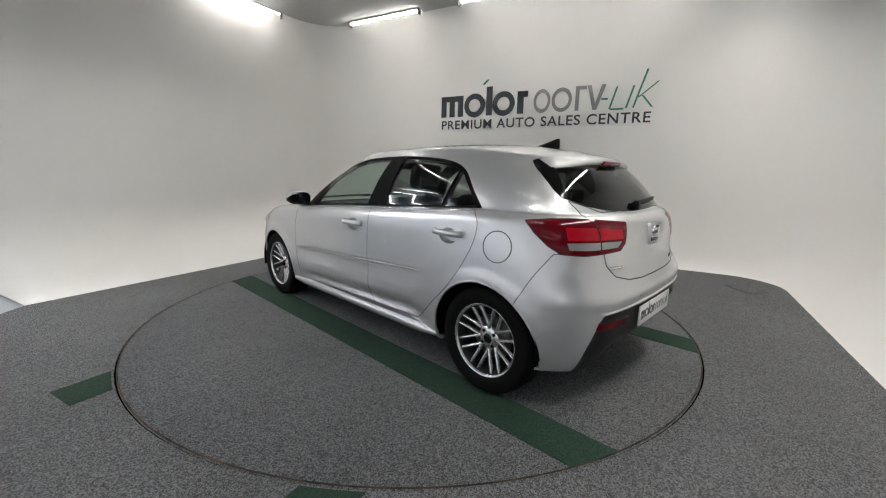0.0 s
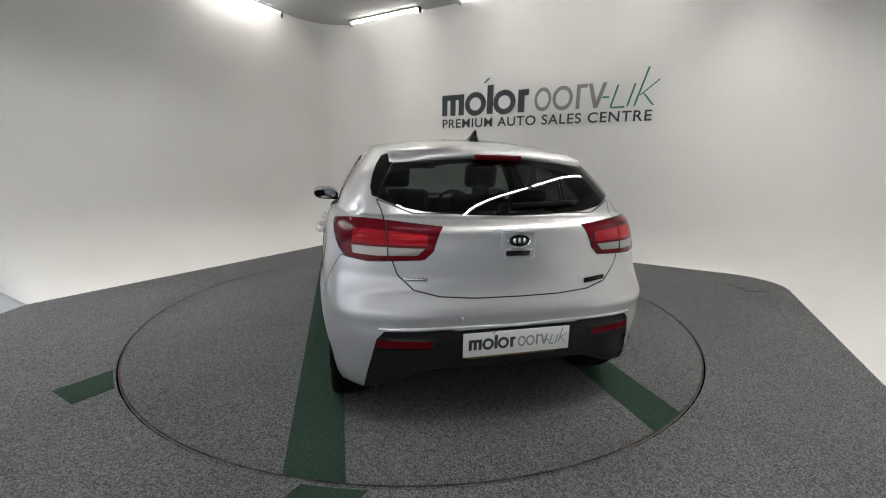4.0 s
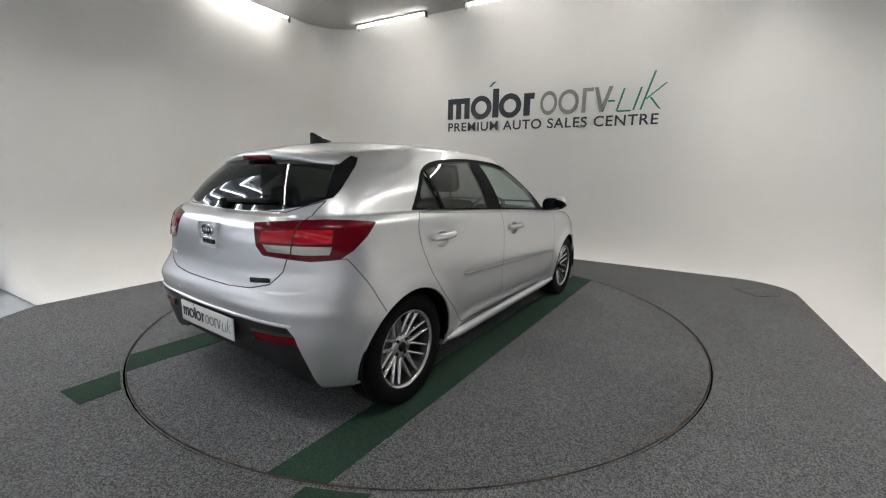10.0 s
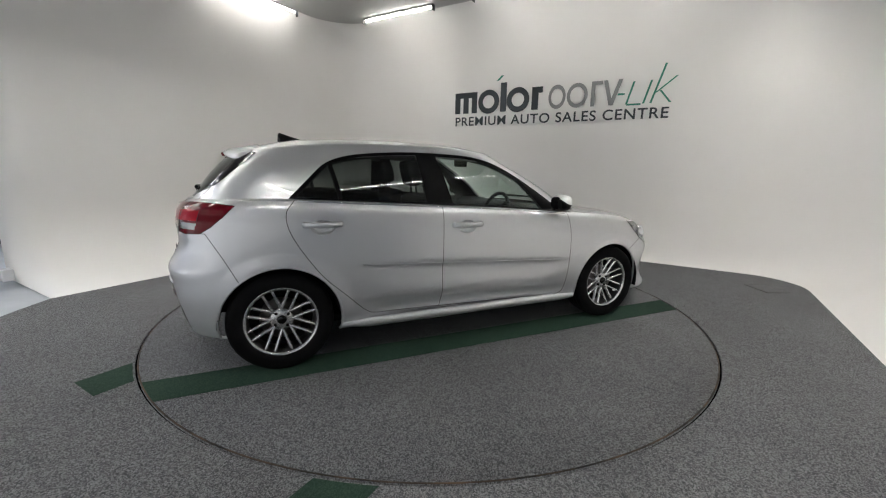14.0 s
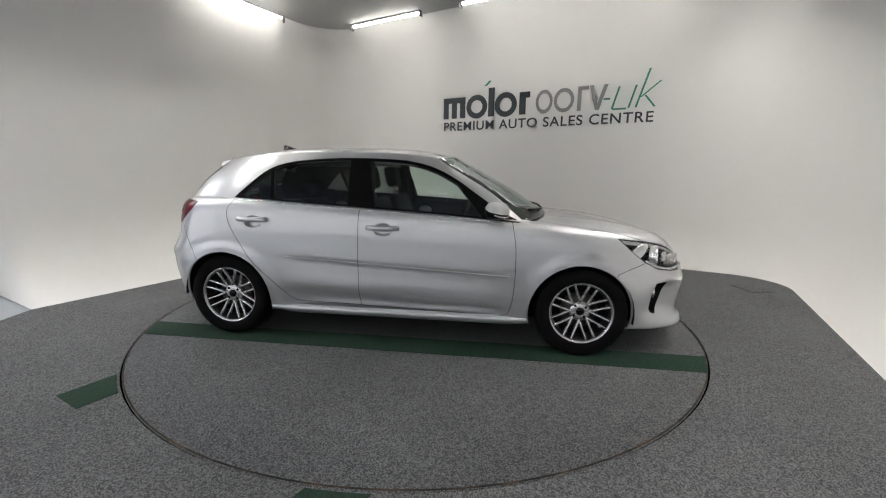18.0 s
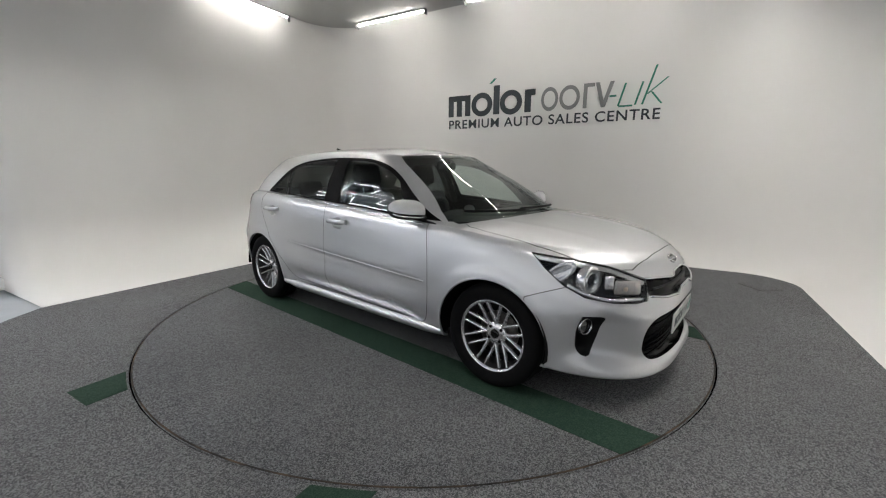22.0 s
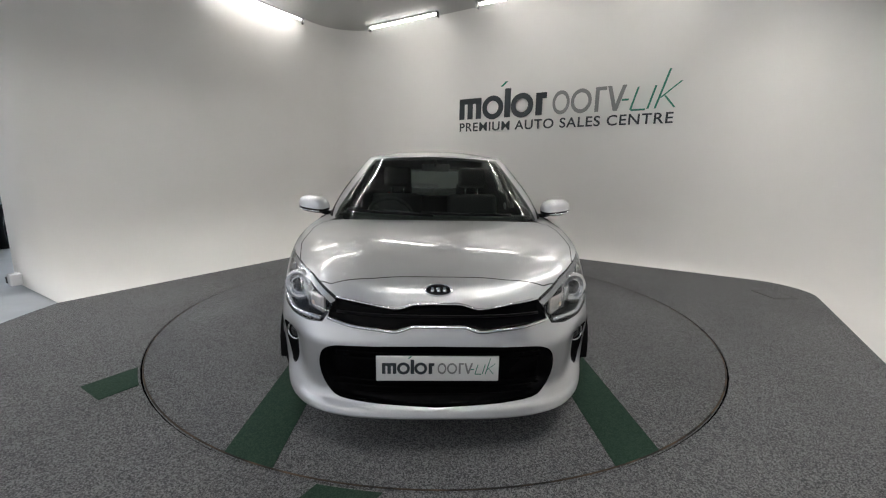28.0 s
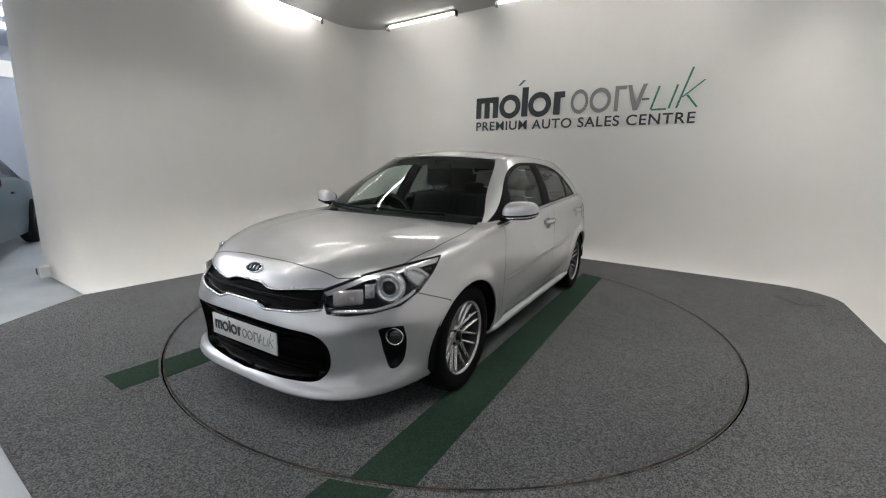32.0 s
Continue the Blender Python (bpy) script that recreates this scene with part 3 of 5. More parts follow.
    for u in np.linspace(0, 1, 25)[1:]:
        p = lerp(g0, g1, u)
        bow = math.sin(math.pi * u)
        p = p + np.column_stack([0.045 * bow * smooth01(p[:, 0], 0.2, 0.9) - 0.02 * bow * smooth01(-p[:, 0], 1.1, 1.6), 0.028 * bow * np.clip(p[:, 1] / 0.5, 0, 1)])
        rows.append(np.column_stack([p, lerp(g0z, roofz, u)]))
    # roof
    core = np.column_stack([np.clip(g1[:, 0], -1.15, 0.02), 0 * g1[:, 1]])
    for u in np.linspace(0, 1, 13)[1:]:
        p = lerp(g1, core, u)
        crown = np.array([along(ROOF, x) for x in p[:, 0]])
        rows.append(np.column_stack([p, lerp(roofz, crown, 1 - (1 - u) ** 2.2)]))
    return rows


def circle(cx, cz, r, n=36):
    return [(cx + r * math.cos(2 * math.pi * k / n), cz + r * math.sin(2 * math.pi * k / n)) for k in range(n)]


def oval(cx, cz, rx, rz, n=18):
    return [(cx + rx * math.cos(2 * math.pi * k / n), cz + rz * math.sin(2 * math.pi * k / n)) for k in range(n)]


def side(pts):
    return [Vector((x, 0, z)) for x, z in pts]


def rear_front(pts):
    return [Vector((0, y, z)) for y, z in pts]


def curved(pts, n):
    return [tuple(p) for p in spline(pts, n)]


SIDEWAYS, AHEAD, BACK, UP = Vector((0, 1, 0)), Vector((1, 0, 0)), Vector((-1, 0, 0)), Vector((0, 0, 1))
DLO_TOP = curved([(-1.215, 1.040), (-1.10, 1.150), (-1.00, 1.240), (-0.88, 1.290), (-0.70, 1.318), (-0.40, 1.334), (-0.085, 1.327), (0.079, 1.312),
                  (0.244, 1.270), (0.406, 1.191), (0.564, 1.087), (0.718, 0.985), (0.862, 0.910)], 46)
DLO_LOW = [(0.82, 0.912), (0.24, 0.957), (-0.13, 0.979), (-0.73, 1.013), (-1.18, 1.038)]


def dlo_top(x):
    return float(np.interp(x, [p[0] for p in DLO_TOP], [p[1] for p in DLO_TOP]))


def dlo_low(x):
    return float(np.interp(x, [p[0] for p in DLO_LOW][::-1], [p[1] for p in DLO_LOW][::-1]))


def pane(x0, x1, l0, l1, inset=0.018, n=10):
    """A side window between two slanting edges, inside the black surround."""
    top = [(x, dlo_top(x) - inset * 1.15) for x in np.linspace(x1, x0, n)]
    low = [(x, dlo_low(x) + inset * 0.6) for x in np.linspace(l0, l1, n)]
    return top + low


# the panels: name, outline, direction from which it is cut, and what the cut must face
def arch(cx, r):
    return circle(cx, 0.300, r, 40)


CUTS = [
    ("gone_rear", side(arch(-1.285, 0.352)), SIDEWAYS),
    ("gone_front", side(arch(1.275, 0.350)), SIDEWAYS),
    ("surround", side(DLO_TOP + DLO_LOW), SIDEWAYS),
    ("quarter_glass", side([(-1.17, 1.052), (-1.09, 1.130), (-0.99, 1.222), (-0.970, 1.238), (-0.925, 1.031), (-1.05, 1.040)]), SIDEWAYS),
    ("rear_side_glass", side(pane(-0.945, -0.372, -0.897, -0.343)), SIDEWAYS),
    ("front_side_glass", side(pane(-0.225, 0.42, -0.150, 0.600, 0.020) ), SIDEWAYS),
    ("rear_door", side(curved([(-1.185, 1.030), (-1.235, 0.955), (-1.205, 0.820), (-1.06, 0.595), (-0.92, 0.455), (-0.775, 0.315), (-0.69, 0.287)], 22)
                       + [(-0.257, 0.278), (-0.257, 0.60), (-0.249, 0.980), (-0.73, 1.013)]), SIDEWAYS),
    ("front_door", side([(-0.257, 0.277), (0.70, 0.256)] + curved([(0.755, 0.262), (0.805, 0.300), (0.832, 0.46), (0.835, 0.73), (0.806, 0.915)], 12)
                        + [(0.24, 0.957), (-0.13, 0.979), (-0.249, 0.980), (-0.257, 0.60)]), SIDEWAYS),
    ("front_bowl", side(oval(-0.075, 0.842, 0.070, 0.045)), SIDEWAYS),
    ("front_bowl_floor", side(oval(-0.075, 0.842, 0.046, 0.027)), SIDEWAYS),
    ("rear_bowl", side(oval(-1.035, 0.874, 0.070, 0.045)), SIDEWAYS),
    ("rear_bowl_floor", side(oval(-1.035, 0.874, 0.046, 0.027)), SIDEWAYS),
    ("windscreen", rear_front([(0, 0.936), (0.30, 0.935), (0.55, 0.930), (0.705, 0.918), (0.686, 0.985), (0.612, 1.130), (0.532, 1.292), (0.502, 1.338), (0.30, 1.352), (0, 1.360)]), AHEAD),
    ("rear_glass", rear_front([(0, 1.030), (0.20, 1.034), (0.40, 1.048), (0.52, 1.070), (0.600, 1.103), (0.566, 1.175), (0.512, 1.262), (0.470, 1.290), (0.25, 1.300), (0, 1.302)]), BACK),
    ("rear_wedge", rear_front([(0.470, 1.296), (0.512, 1.265), (0.566, 1.176), (0.600, 1.104), (0.622, 1.112), (0.625, 1.150), (0.611, 1.200), (0.585, 1.258), (0.555, 1.300), (0.51, 1.318)]), BACK),
    ("headlamp", [Vector(p) for p in ((2.00, 0.440, 0.686), (1.86, 0.605, 0.762), (1.72, 0.695, 0.792), (1.49, 0.770, 0.815), (1.58, 0.785, 0.745), (1.68, 0.772, 0.668), (1.78, 0.735, 0.615),
                                      (1.87, 0.640, 0.590), (1.95, 0.545, 0.582), (1.99, 0.480, 0.590))], Vector((0.75, 0.66, 0.1)).normalized()),
    ("head_band", [Vector(p) for p in ((1.985, 0.450, 0.680), (1.86, 0.605, 0.756), (1.72, 0.695, 0.787), (1.50, 0.768, 0.810), (1.525, 0.770, 0.785), (1.70, 0.700, 0.760), (1.86, 0.605, 0.734), (1.975, 0.465, 0.664))],
     Vector((0.75, 0.66, 0.1)).normalized()),
    ("tail_lamp", [Vector(p) for p in ((-1.835, 0.350, 0.992), (-1.77, 0.560, 1.012), (-1.69, 0.665, 1.018), (-1.60, 0.730, 1.015), (-1.475, 0.775, 1.002), (-1.53, 0.775, 0.945),
                                       (-1.60, 0.758, 0.885), (-1.665, 0.735, 0.848), (-1.76, 0.650, 0.840), (-1.84, 0.420, 0.852), (-1.85, 0.385, 0.890))], Vector((-0.75, 0.66, 0.05)).normalized()),
    ("tail_clear", [Vector(p) for p in ((-1.835, 0.415, 0.900), (-1.72, 0.575, 0.900), (-1.655, 0.685, 0.900), (-1.668, 0.680, 0.866), (-1.72, 0.575, 0.862), (-1.825, 0.440, 0.870))],
     Vector((-0.75, 0.66, 0.05)).normalized()),
    ("tail_bright", [Vector(p) for p in ((-1.835, 0.41, 0.958), (-1.75, 0.60, 0.974), (-1.66, 0.695, 0.974), (-1.67, 0.695, 0.914), (-1.76, 0.60, 0.912), (-1.835, 0.40, 0.912))],
     Vector((-0.75, 0.66, 0.05)).normalized()),
    ("upper_grille", rear_front([(0, 0.682), (0.10, 0.680), (0.175, 0.662), (0.30, 0.676), (0.448, 0.688), (0.480, 0.615), (0.36, 0.596), (0.18, 0.584), (0.115, 0.604), (0, 0.606)]), AHEAD),
    ("lower_grille", rear_front([(0, 0.522)] + curved([(0.18, 0.520), (0.38, 0.512), (0.46, 0.500), (0.503, 0.468), (0.520, 0.410), (0.512, 0.340), (0.482, 0.288), (0.43, 0.258), (0.28, 0.246)], 26) + [(0, 0.236)]), AHEAD),
    ("fog_bay", rear_front(curved([(0.752, 0.520), (0.715, 0.522), (0.682, 0.516), (0.670, 0.490), (0.668, 0.430), (0.674, 0.350), (0.690, 0.305), (0.716, 0.298), (0.736, 0.340), (0.752, 0.430), (0.752, 0.520)], 22)[:-1]), AHEAD),
    ("bonnet", [Vector((x, y, 0)) for x, y in ([(1.085, 0), (1.075, 0.30), (1.040, 0.52), (0.985, 0.672), (1.06, 0.735), (1.20, 0.752), (1.50, 0.738), (1.72, 0.680),
                                                (1.86, 0.585), (1.925, 0.480), (1.948, 0.30), (1.953, 0)])], UP),
    ("scuttle", [Vector((x, y, 0)) for x, y in [(0.90, 0), (0.88, 0.68), (0.965, 0.712), (0.985, 0.672), (1.040, 0.52), (1.075, 0.30), (1.085, 0)]], UP),
    ("tailgate", rear_front([(0, 1.040), (0.45, 1.040), (0.605, 1.098), (0.585, 1.045), (0.575, 0.93), (0.560, 0.860), (0.535, 0.785), (0.470, 0.722), (0.36, 0.694), (0.20, 0.682), (0, 0.680)]), BACK),
    ("diffuser", rear_front([(0, 0.545), (0.285, 0.545), (0.315, 0.552), (0.600, 0.548), (0.632, 0.510), (0.652, 0.420), (0.672, 0.330), (0.684, 0.25), (0.684, 0.20), (0, 0.20)]), BACK),
    ("reflector", rear_front([(0.385, 0.500), (0.650, 0.508), (0.652, 0.472), (0.400, 0.460)]), BACK),
    ("front_bumper", side([(1.50, 0.10), (1.50, 0.590), (1.60, 0.628), (1.695, 0.662), (1.78, 0.61), (2.2, 0.61), (2.2, 0.10)]), SIDEWAYS),
    ("rear_bumper", side([(-1.50, 0.10), (-1.50, 0.575), (-1.575, 0.72), (-1.655, 0.850), (-2.1, 0.850), (-2.1, 0.10)]), SIDEWAYS),
]
# cuts that are told apart only inside another panel
INSIDE = {"head_band": "headlamp", "front_bowl": "front_door", "front_bowl_floor": "front_bowl", "rear_bowl": "rear_door", "rear_bowl_floor": "rear_bowl", "reflector": "diffuser", "tail_bright": "tail_lamp", "tail_clear": "tail_lamp", "quarter_glass": "surround", "rear_side_glass": "surround", "front_side_glass": "surround"}
LATER = {"front_bumper": ("body",), "rear_bumper": ("body",), "tailgate": ("body",), "bonnet": ("body",), "scuttle": ("body", "bonnet"), "diffuser": ("body",),
         "rear_door": ("body",), "front_door": ("body",)}


def inside(p, poly):
    x, y = p
    hit = False
    for (x0, y0), (x1, y1) in zip(poly, poly[1:] + poly[:1]):
        if (y0 > y) != (y1 > y) and x < x0 + (y - y0) / (y1 - y0) * (x1 - x0):
            hit = not hit
    return hit


def cut_shell():
    """Half the body as one mesh, cut along every panel's outline; returns it with each face's panel."""
    rows = body_rings()
    bm = bmesh.new()
    grid = [[bm.verts.new(p) for p in row] for row in rows]
    for u, w in zip(grid[:-1], grid[1:]):
        for i in range(len(u) - 1):
            quad = []
            for v in (u[i], u[i + 1], w[i + 1], w[i]):
                if all((v.co - q.co).length > 1e-6 for q in quad):
                    quad.append(v)
            if len(quad) >= 3:
                bm.faces.new(quad)
    bmesh.ops.remove_doubles(bm, verts=bm.verts[:], dist=1e-4)
    bmesh.ops.recalc_face_normals(bm, faces=bm.faces[:])
    bm.faces.ensure_lookup_table()
    top = max(bm.faces, key=lambda f: f.calc_center_median().z)
    if top.normal.z < 0:
        bmesh.ops.reverse_faces(bm, faces=bm.faces[:])
    tag = bm.faces.layers.int.new("panel")
    names = ["body"] + [c[0] for c in CUTS]
    for number, (name, pts, way) in enumerate(CUTS, 1):
        e2 = UP if way is not UP else Vector((0, 1, 0))
        e1 = way.cross(e2).normalized()
        e2 = e1.cross(way).normalized()
        flat2 = [(p.dot(e1), p.dot(e2)) for p in pts]
        lo = [min(q[k] for q in flat2) - 0.03 for k in (0, 1)]
        hi = [max(q[k] for q in flat2) + 0.03 for k in (0, 1)]
        least = -0.6 if name in ("front_bumper", "rear_bumper") else 0.12

        def near(f, a, b):
            if f.normal.dot(way) < least:
                return False
            us = [v.co.dot(e1) for v in f.verts]
            ws = [v.co.dot(e2) for v in f.verts]
            return max(us) > a[0] and min(us) < b[0] and max(ws) > a[1] and min(ws) < b[1]
        for k in range(len(pts)):
            p, q = pts[k], pts[(k + 1) % len(pts)]
            a = [min(p.dot(e), q.dot(e)) - 0.004 for e in (e1, e2)]
            b = [max(p.dot(e), q.dot(e)) + 0.004 for e in (e1, e2)]
            faces = [f for f in bm.faces if near(f, a, b)]
            if not faces:
                continue
            geom = set(faces)
            for f in faces:
                geom.update(f.edges)
                geom.update(f.verts)
            n = (q - p).cross(way)
            if n.length > 1e-9:
                bmesh.ops.bisect_plane(bm, geom=list(geom), dist=1e-5, plane_co=p, plane_no=n.normalized())
        allowed = LATER.get(name)
        for f in bm.faces:
            if near(f, lo, hi):
                m = f.calc_center_median()
                if inside((m.dot(e1), m.dot(e2)), flat2):
                    now = names[f[tag]]
                    if name in INSIDE:
                        if now == INSIDE[name]:
                            f[tag] = number
                    elif allowed is None or now in allowed:
                        if not now.startswith("gone") or name.startswith("gone"):
                            f[tag] = number
    bm.normal_update()
    return bm, tag, names


from mathutils.bvhtree import BVHTree

SHELL, PANEL, NAMES = cut_shell()
SKIN = BVHTree.FromBMesh(SHELL)


def skin(eye, way):
    """Where a straight line meets the body's skin, and the normal there. The tree holds the left half."""
    p, n, _, _ = SKIN.ray_cast(Vector(eye), Vector(way))
    return (p, n) if p else (Vector(eye), -Vector(way))


def flank(x, z):
    return skin((x, 2.0, z), (0, -1, 0))


def nose(y, z):
    return skin((3.0, abs(y) + 1e-4, z), (-1, 0, 0))


def tail(y, z):
    return skin((-3.0, abs(y) + 1e-4, z), (1, 0, 0))


def panel_mesh(name, names, mat, parent, sides=(1, -1), shift=0.0, label="", edge_in=None, limit=None, flip=False):
    """One mesh from the shell's faces of the named panels, on the left, the right or both, pushed out by shift along the skin."""
    wanted = {NAMES.index(k) for k in names}
    faces = [f for f in SHELL.faces if f[PANEL] in wanted and (limit is None or limit(f.calc_center_median()))]
    verts, normals, polys = [], [], []
    for s in sides:
        index = {}
        for f in faces:
            loop = []
            for v in f.verts:
                if v not in index:
                    n = v.normal.copy()
                    if abs(v.co.y) < 1e-4:
                        n.y = 0
                        n.normalize()
                    d = shift
                    if edge_in is not None and any(g[PANEL] not in wanted for g in v.link_faces):
                        d = edge_in
                    p = v.co + n * d
                    index[v] = len(verts)
                    verts.append((p.x, p.y * s, p.z))
                    q = -n if flip else n
                    normals.append((q.x, q.y * s, q.z))
                loop.append(index[v])
            if (s < 0) != flip:
                loop = loop[::-1]
            polys.append(loop)
    me = bpy.data.meshes.new(name)
    me.from_pydata(verts, [], polys)
    me.update()
    for p in me.polygons:
        p.use_smooth = True
    if edge_in is None or abs(edge_in - shift) < 0.008:
        me.normals_split_custom_set_from_vertices(normals)
    me.materials.append(mat)
    ob = new(name, me)
    ob.parent = parent
    if label:
        ob["label"] = label
    return ob


def seams(pairs, radius, limit=None, sides=(1, -1)):
    """Thin dark strips along the joins between panels, on both sides of the car."""
    bm = bmesh.new()
    for e in SHELL.edges:
        if len(e.link_faces) != 2:
            continue
        kinds = {NAMES[f[PANEL]] for f in e.link_faces}
        if len(kinds) != 2 or not any(kinds & set(a) and kinds - set(a) and (kinds - set(a)) <= set(b) for a, b in pairs):
            continue
        if limit is not None and not limit(e):
            continue
        p, q = e.verts[0].co, e.verts[1].co
        d = (q - p)
        if d.length < 1e-5:
            continue
        n = (e.verts[0].normal + e.verts[1].normal).normalized()
        t = d.normalized().cross(n) * radius
        lift = n * 0.0012
        for s in sides:
            f = Vector((1, s, 1))
            bm.faces.new([bm.verts.new((c + lift) * f) for c in (p - t, q - t, q + t, p + t)])
    return bm


def flange(names, radius, s):
    """A rounded edge along the rim of a hole."""
    wanted = {NAMES.index(k) for k in names}
    pieces = bmesh.new()
    for e in SHELL.edges:
        if len(e.link_faces) == 2 and len({f[PANEL] in wanted for f in e.link_faces}) == 2:
            p, q = e.verts[0].co, e.verts[1].co
            n = (e.verts[0].normal + e.verts[1].normal).normalized()
            d = (q - p)
            if d.length < 1e-5:
                continue
            u = d.normalized().cross(n).normalized()
            f = Vector((1, s, 1))
            ring_ = []
            for c in (p, q):
                ring_.append([pieces.verts.new((c + (u * math.cos(a) + n * math.sin(a)) * radius - n * radius * 0.6) * f)
                              for a in [2 * math.pi * k / 6 for k in range(6)]])
            for k in range(6):
                pieces.faces.new((ring_[0][k], ring_[0][(k + 1) % 6], ring_[1][(k + 1) % 6], ring_[1][k]))
    bmesh.ops.remove_doubles(pieces, verts=pieces.verts[:], dist=0.0004)
    bmesh.ops.recalc_face_normals(pieces, faces=pieces.faces[:])
    return pieces


def mark(width, height, thick, origin, parent, to_part):
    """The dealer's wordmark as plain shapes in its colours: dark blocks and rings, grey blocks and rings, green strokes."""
    k = width / 3.62
    sizes = {PLATE_DARK: (1.105, 1.10), PLATE_GREY: (1.0, 1.10), SIGN_GREEN: (1.0, 0.92)}
    shapes = []

    def place(bm, mat, name):
        bm.transform(origin @ Matrix.Diagonal((*sizes[mat], 1, 1)))
        shapes.append((name, bm, mat))

    def rect(x, y, w, h, lean=0.0):
        return prism([((x) * k, y * k), ((x + w) * k, y * k), ((x + w + lean) * k, (y + h) * k), ((x + lean) * k, (y + h) * k)], thick)

    def ring_shape(x, y, r, t, squash=1.0):
        bm = bmesh.new()
        n = 28
        rings = []
        for rr in (r, r - t):
            for zz in (0, thick):
                rings.append([bm.verts.new(((x + rr * math.cos(2 * math.pi * i / n) * squash) * k, (y + rr * math.sin(2 * math.pi * i / n)) * k, zz)) for i in range(n)])
        for a, b in ((0, 1), (1, 3), (3, 2), (2, 0)):
            for i in range(n):
                j = (i + 1) % n
                bm.faces.new((rings[a][i], rings[a][j], rings[b][j], rings[b][i]))
        bmesh.ops.recalc_face_normals(bm, faces=bm.faces[:])
        return bm
    dark = [rect(0.0, 0, 0.10, 0.34), rect(0.16, 0, 0.10, 0.34), rect(0.32, 0, 0.10, 0.34), rect(0.0, 0.25, 0.42, 0.09),
            ring_shape(0.63, 0.17, 0.19, 0.085), rect(0.84, 0, 0.105, 0.45), ring_shape(1.14, 0.17, 0.19, 0.085), rect(1.37, 0, 0.105, 0.34), rect(1.37, 0.25, 0.17, 0.09)]
    for bm in dark:
        place(bm, PLATE_DARK, "dark_shape")
    grey = [ring_shape(1.95, 0.17, 0.175, 0.055, 0.82), ring_shape(2.28, 0.17, 0.175, 0.055, 0.95),
            rect(2.50, 0, 0.06, 0.345), rect(2.56, 0.295, 0.11, 0.05), rect(2.78, 0.0, 0.060, 0.345, -0.10), rect(2.78, 0.0, 0.060, 0.345, 0.12)]
    for bm in grey:
        place(bm, PLATE_GREY, "grey_shape")
    green = [rect(0.84, 0.58, 0.05, 0.09, 0.09), rect(2.90, 0.155, 0.10, 0.03), rect(3.02, 0.0, 0.028, 0.36, 0.09), rect(3.26, 0.0, 0.028, 0.36, 0.09), rect(3.04, -0.02, 0.20, 0.028),
             rect(3.36, 0.0, 0.028, 0.60, 0.16), rect(3.42, 0.16, 0.028, 0.24, 0.26), rect(3.62, 0.0, 0.03, 0.19, -0.14)]
    for bm in green:
        place(bm, SIGN_GREEN, "green_stroke")
    for name, bm, mat in shapes:
        part(name, bm, mat, parent, "", False)


# ---- the sign on the back wall ----
def wall_sign():
    s = empty("wall_sign")
    tagged(s, "flat wall sign of dark, grey and green shapes above dark capitals", "sign")
    s.matrix_world = on_back(3.443, -1.765, 2.175)
    mark(3.33, 0.5, 0.004, Matrix(), s, True)
    c = bpy.data.curves.new("lettering", "FONT")
    c.body = "PREMIUM AUTO SALES CENTRE"
    c.size, c.extrude, c.offset = 0.235, 0.002, 0.0028
    c.space_character = 1.10
    t = new("lettering", c)
    bpy.context.view_layer.update()
    wide = t.dimensions.x
    c.materials.append(PLATE_DARK)
    t.parent = s
    t.matrix_basis = Matrix.Translation((0.0, -0.203, 0.002)) @ Matrix.Diagonal((3.33 / wide, 0.88, 1, 1))
    t["label"] = "dark slate capital lettering"
    return s


wall_sign()


